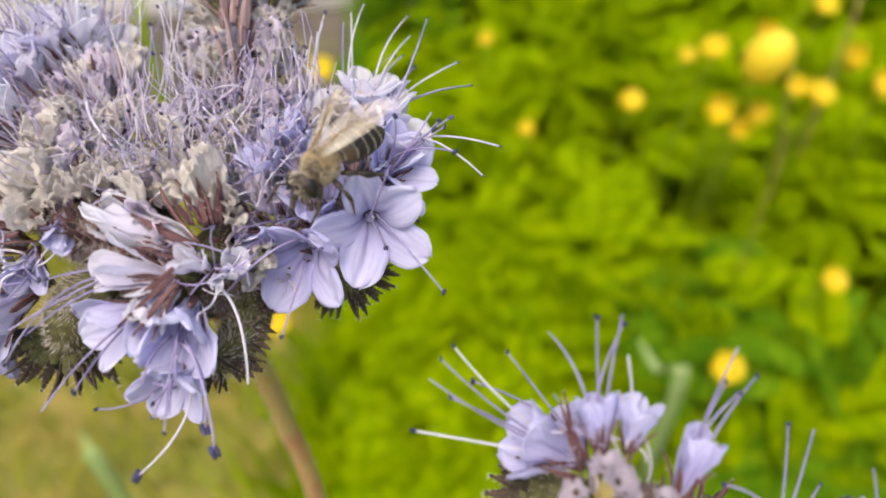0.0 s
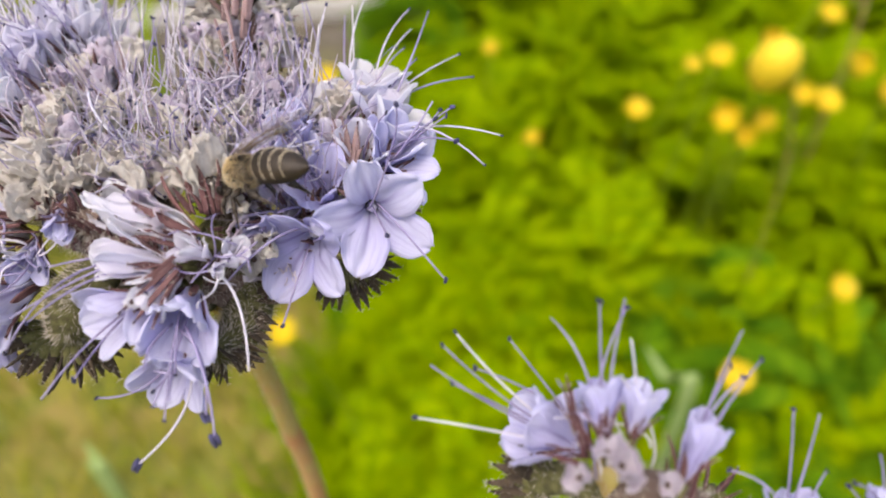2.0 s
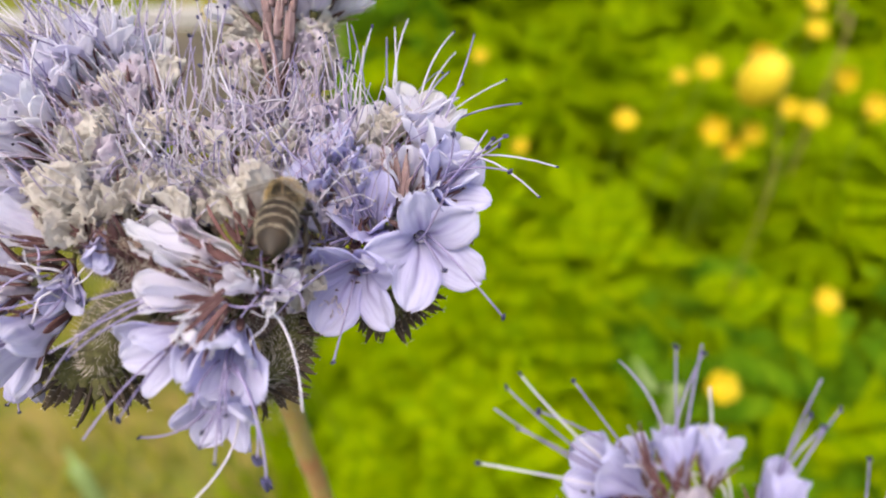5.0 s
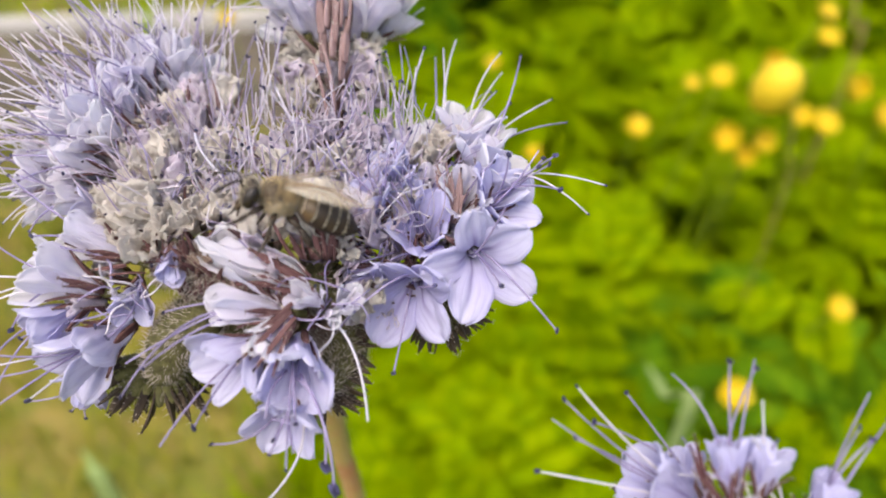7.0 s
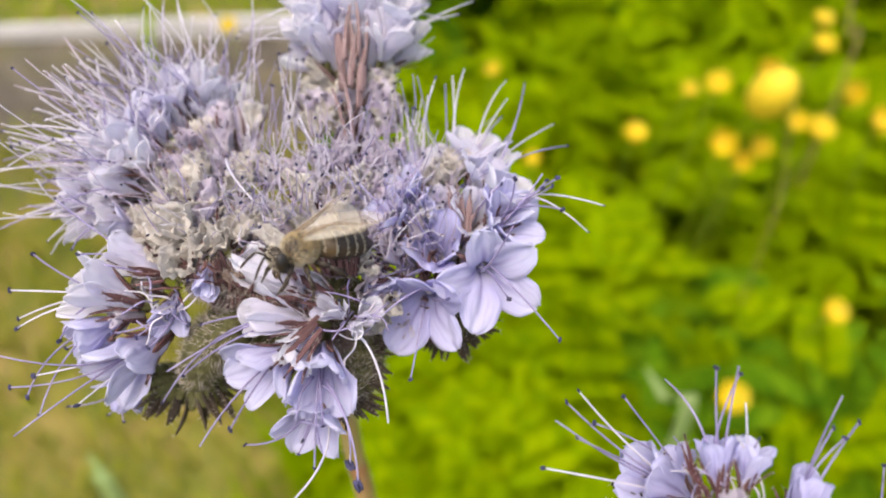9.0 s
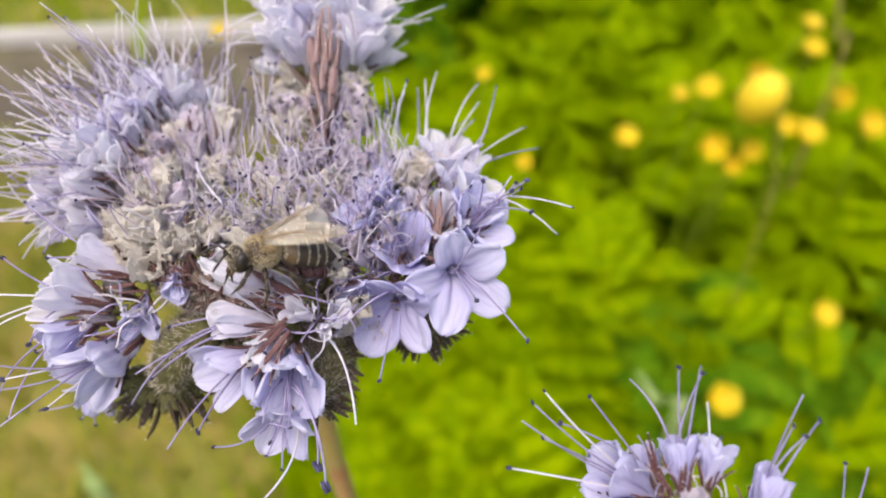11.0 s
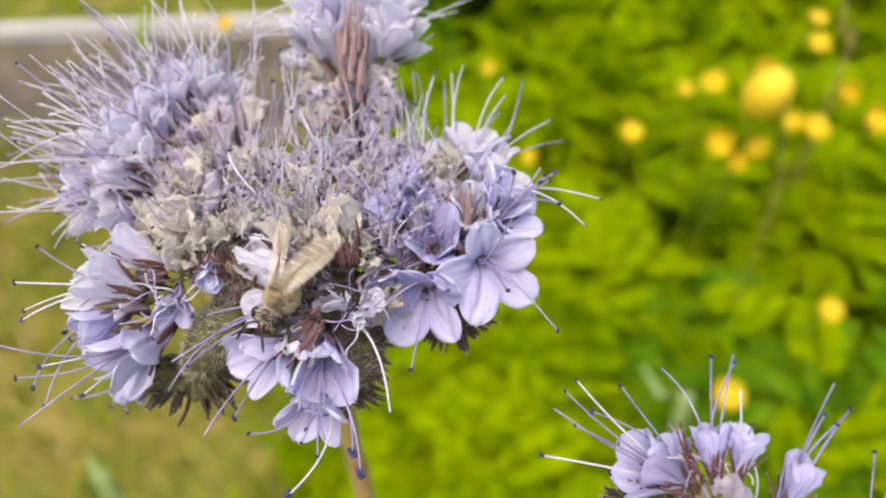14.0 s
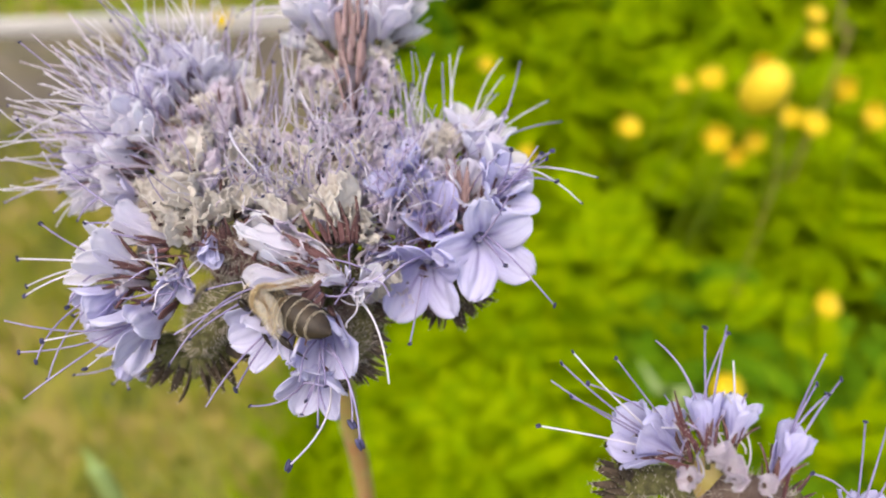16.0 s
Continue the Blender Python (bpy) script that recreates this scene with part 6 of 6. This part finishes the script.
buttercup(ahead(*(185.4, 482.9, 77.4)), 0.023, (0, -1.0, 0.5), 5, 60, seed=13)
buttercup(ahead(*(196.5, 482.9, 85.7)), 0.022, (0.2, -0.9, 0.7), 5, 50, seed=14)
buttercup(ahead(*(293, 513.9, 110)), 0.027, (0.2, -0.9, 0.8), 5, 50, seed=15)
buttercup(ahead(*(35.9, 620.2, 168.9)), 0.016, (-0.3, -0.4, 1), seed=16)
buttercup(ahead(*(62, 567, 88.9)), 0.015, (-0.2, -0.8, 1), seed=17)
buttercup(ahead(*(180.4, 567, 141.7)), 0.017, seed=18)
buttercup(ahead(*(-206.8, 708.8, 229.9)), 0.021, (0, -0.6, 1), seed=19)
buttercup(ahead(*(-95.6, 443, -42.9)), 0.021, (0, -0.6, 1), seed=20)
buttercup(ahead(*(-84.1, 531.6, 123.8)), 0.022, (0, -0.6, 1), seed=21)


# ---- single stems and blades among them ----
def stem(name, points, radius, material, label, category="stem"):
    """A thin curved stem from the ground up; points in metres."""
    line = smooth_line([Vector(p) for p in points], 6)
    foot = line[0]
    v, f = tube([p - foot for p in line], [radius * (1 - 0.6 * i / len(line)) for i in range(len(line))], 7)
    ob = thing(name, Matrix.Translation(foot), label, category)
    part("stalk", mesh_of("stalk", v, f, [material]), ob)
    return ob


def blade(points, wide, material, label):
    """A single broad grass blade; points in metres."""
    line = smooth_line([Vector(p) for p in points], 6)
    foot, rows = line[0], []
    for i, p in enumerate(line):
        t = i / (len(line) - 1)
        half = wide * (0.6 + 0.8 * t - 1.38 * t * t)
        rows.append([p - foot + Vector((u * half, 0, 0)) + Vector((0, -0.3 * half * (1 - abs(u)), 0)) for u in (-1, 0, 1)])
    verts, faces, _ = sheet(rows, 0.0004)
    ob = thing("grass_blade", Matrix.Translation(foot), label, "grass")
    part("leaf", mesh_of("leaf", verts, faces, [material]), ob)
    return ob


PALE_LEAF = plain("pale_leaf", [(0.26, 0.38, 0.10), (0.36, 0.46, 0.18)], 40, 0.7, 0.3, vary=0.0)
p = ahead(*(198.3, 478.4, 19.4))
stem("reddish_stem", [(p.x, p.y, 0), p, ahead(*(219, 487.3, 90.5)), ahead(*(229, 496.2, 137.9))], 0.0005, RED_STALK, "thin reddish brown stem rising among green leaves")
p = ahead(*(278, 531.6, 139.8))
stem("reddish_stem", [(p.x, p.y, 0), p, ahead(*(285.5, 536, 178.3)), ahead(*(292.3, 540.5, 217.4))], 0.0013, RED_STALK, "thin reddish brown stem rising among green leaves")
p = ahead(*(-183.4, 416.4, -123.7))
blade([(p.x + 0.01, p.y, 0), p, ahead(*(-191.9, 425.3, -116.4)), ahead(*(-207.1, 434.1, -102.9))], 0.008, PALE_LEAF, "pale grey-green grass blade over dry turf")
p = ahead(*(120.7, 400.0, -80.1))
blade([(p.x, p.y + 0.02, 0), p, ahead(*(113.2, 402.0, -63.6)), ahead(*(103.0, 405.0, -47.0))], 0.006, PALE_LEAF, "pale green leaf blade rising out of the bed")
p = ahead(*(-310.5, 797.4, 219.4))
blade([(p.x, p.y, 0), p, ahead(*(-316.7, 801.8, 262.8)), ahead(*(-322.9, 806.3, 306.8))], 0.008, LEAF, "upright green grass blade before the board")


# seconds; millimetres by which the wind pushes both plants, in the axes of HEAD
SWAY = [
    (0, 0.36, 0.11, 0.14),
    (0.5, 0.22, 0.04, -0.24),
    (1, -1.48, -0.34, 0.15),
    (1.5, 1.71, 0.08, 0.31),
    (2, -1.51, 1.22, 0.69),
    (2.5, -0.24, -0.58, -0.37),
    (3, -0.10, -1.32, -0.26),
    (3.5, 0.46, 0.35, 1.23),
    (3.7, 0.38, -0.11, 0.36),
    (5.8, -0.63, -0.50, -0.67),
    (6, -2.20, -0.95, 1.53),
    (6.5, 1.87, -1.35, -0.49),
    (7, 0.50, -0.94, -0.16),
    (7.5, 1.95, 0.16, -0.38),
    (8, -1.33, 1.02, -0.06),
    (8.5, -0.20, 1.70, 0.95),
    (9, 1.26, 0.11, -0.39),
    (9.5, -0.08, 0.33, 0.13),
    (10, 0.06, 0.13, -1.08),
    (10.2, -0.92, 0.96, -0.11),
    (12.3, 0.02, -1.18, 0.00),
    (12.5, 0.95, -0.33, 0.31),
    (13, -1.03, 0.06, -0.45),
    (13.5, 0.26, 0.34, -0.24),
    (14, -0.00, 0.27, -0.56),
    (14.5, 0.55, 0.41, 1.01),
    (15, 0.15, 0.01, 0.01),
    (15.5, 0.15, -0.79, -0.44),
    (16, -0.40, 0.97, 0.39),
]


def swayed(t):
    """The shift that the wind gives the plants at a time."""
    return HEAD @ Matrix.Translation([float(np.interp(t, [r[0] for r in SWAY], [r[k] for r in SWAY])) * MM for k in (1, 2, 3)])


def about(place, rx, ry, rz):
    """A turn about a place in millimetres."""
    c = Vector(place) * MM
    return Matrix.Translation(c) @ pose(0, 0, 0, rx, ry, rz) @ Matrix.Translation(-c)


def motions():
    """All that moves on its own: the plants in the wind, the bee on the flower head, its legs and its probing head."""
    for plant in (big.ob, small.ob):
        stand = HEAD.inverted() @ plant.matrix_basis
        walk(plant, [(row[0], swayed(row[0]) @ stand) for row in SWAY])
    walk(bee, [(t, swayed(t) @ bee_pose(at, ahead, up)) for t, at, ahead, up in BEE_PATH])
    r = random.Random(77)
    for ob in bee.children:
        if ob.name.startswith(("fore_leg", "middle_leg", "hind_leg")):
            hip = ob.data.vertices[0].co / MM
            walk(ob, [(t, about(hip, r.uniform(-9, 9), r.uniform(-6, 6), r.uniform(-12, 12))) for t in range(17)])
        elif ob.name.startswith("head"):
            walk(ob, [(t, about((0, 2.0, 0), r.uniform(-16, 2), r.uniform(-5, 5), r.uniform(-8, 8))) for t in range(17)])


motions()
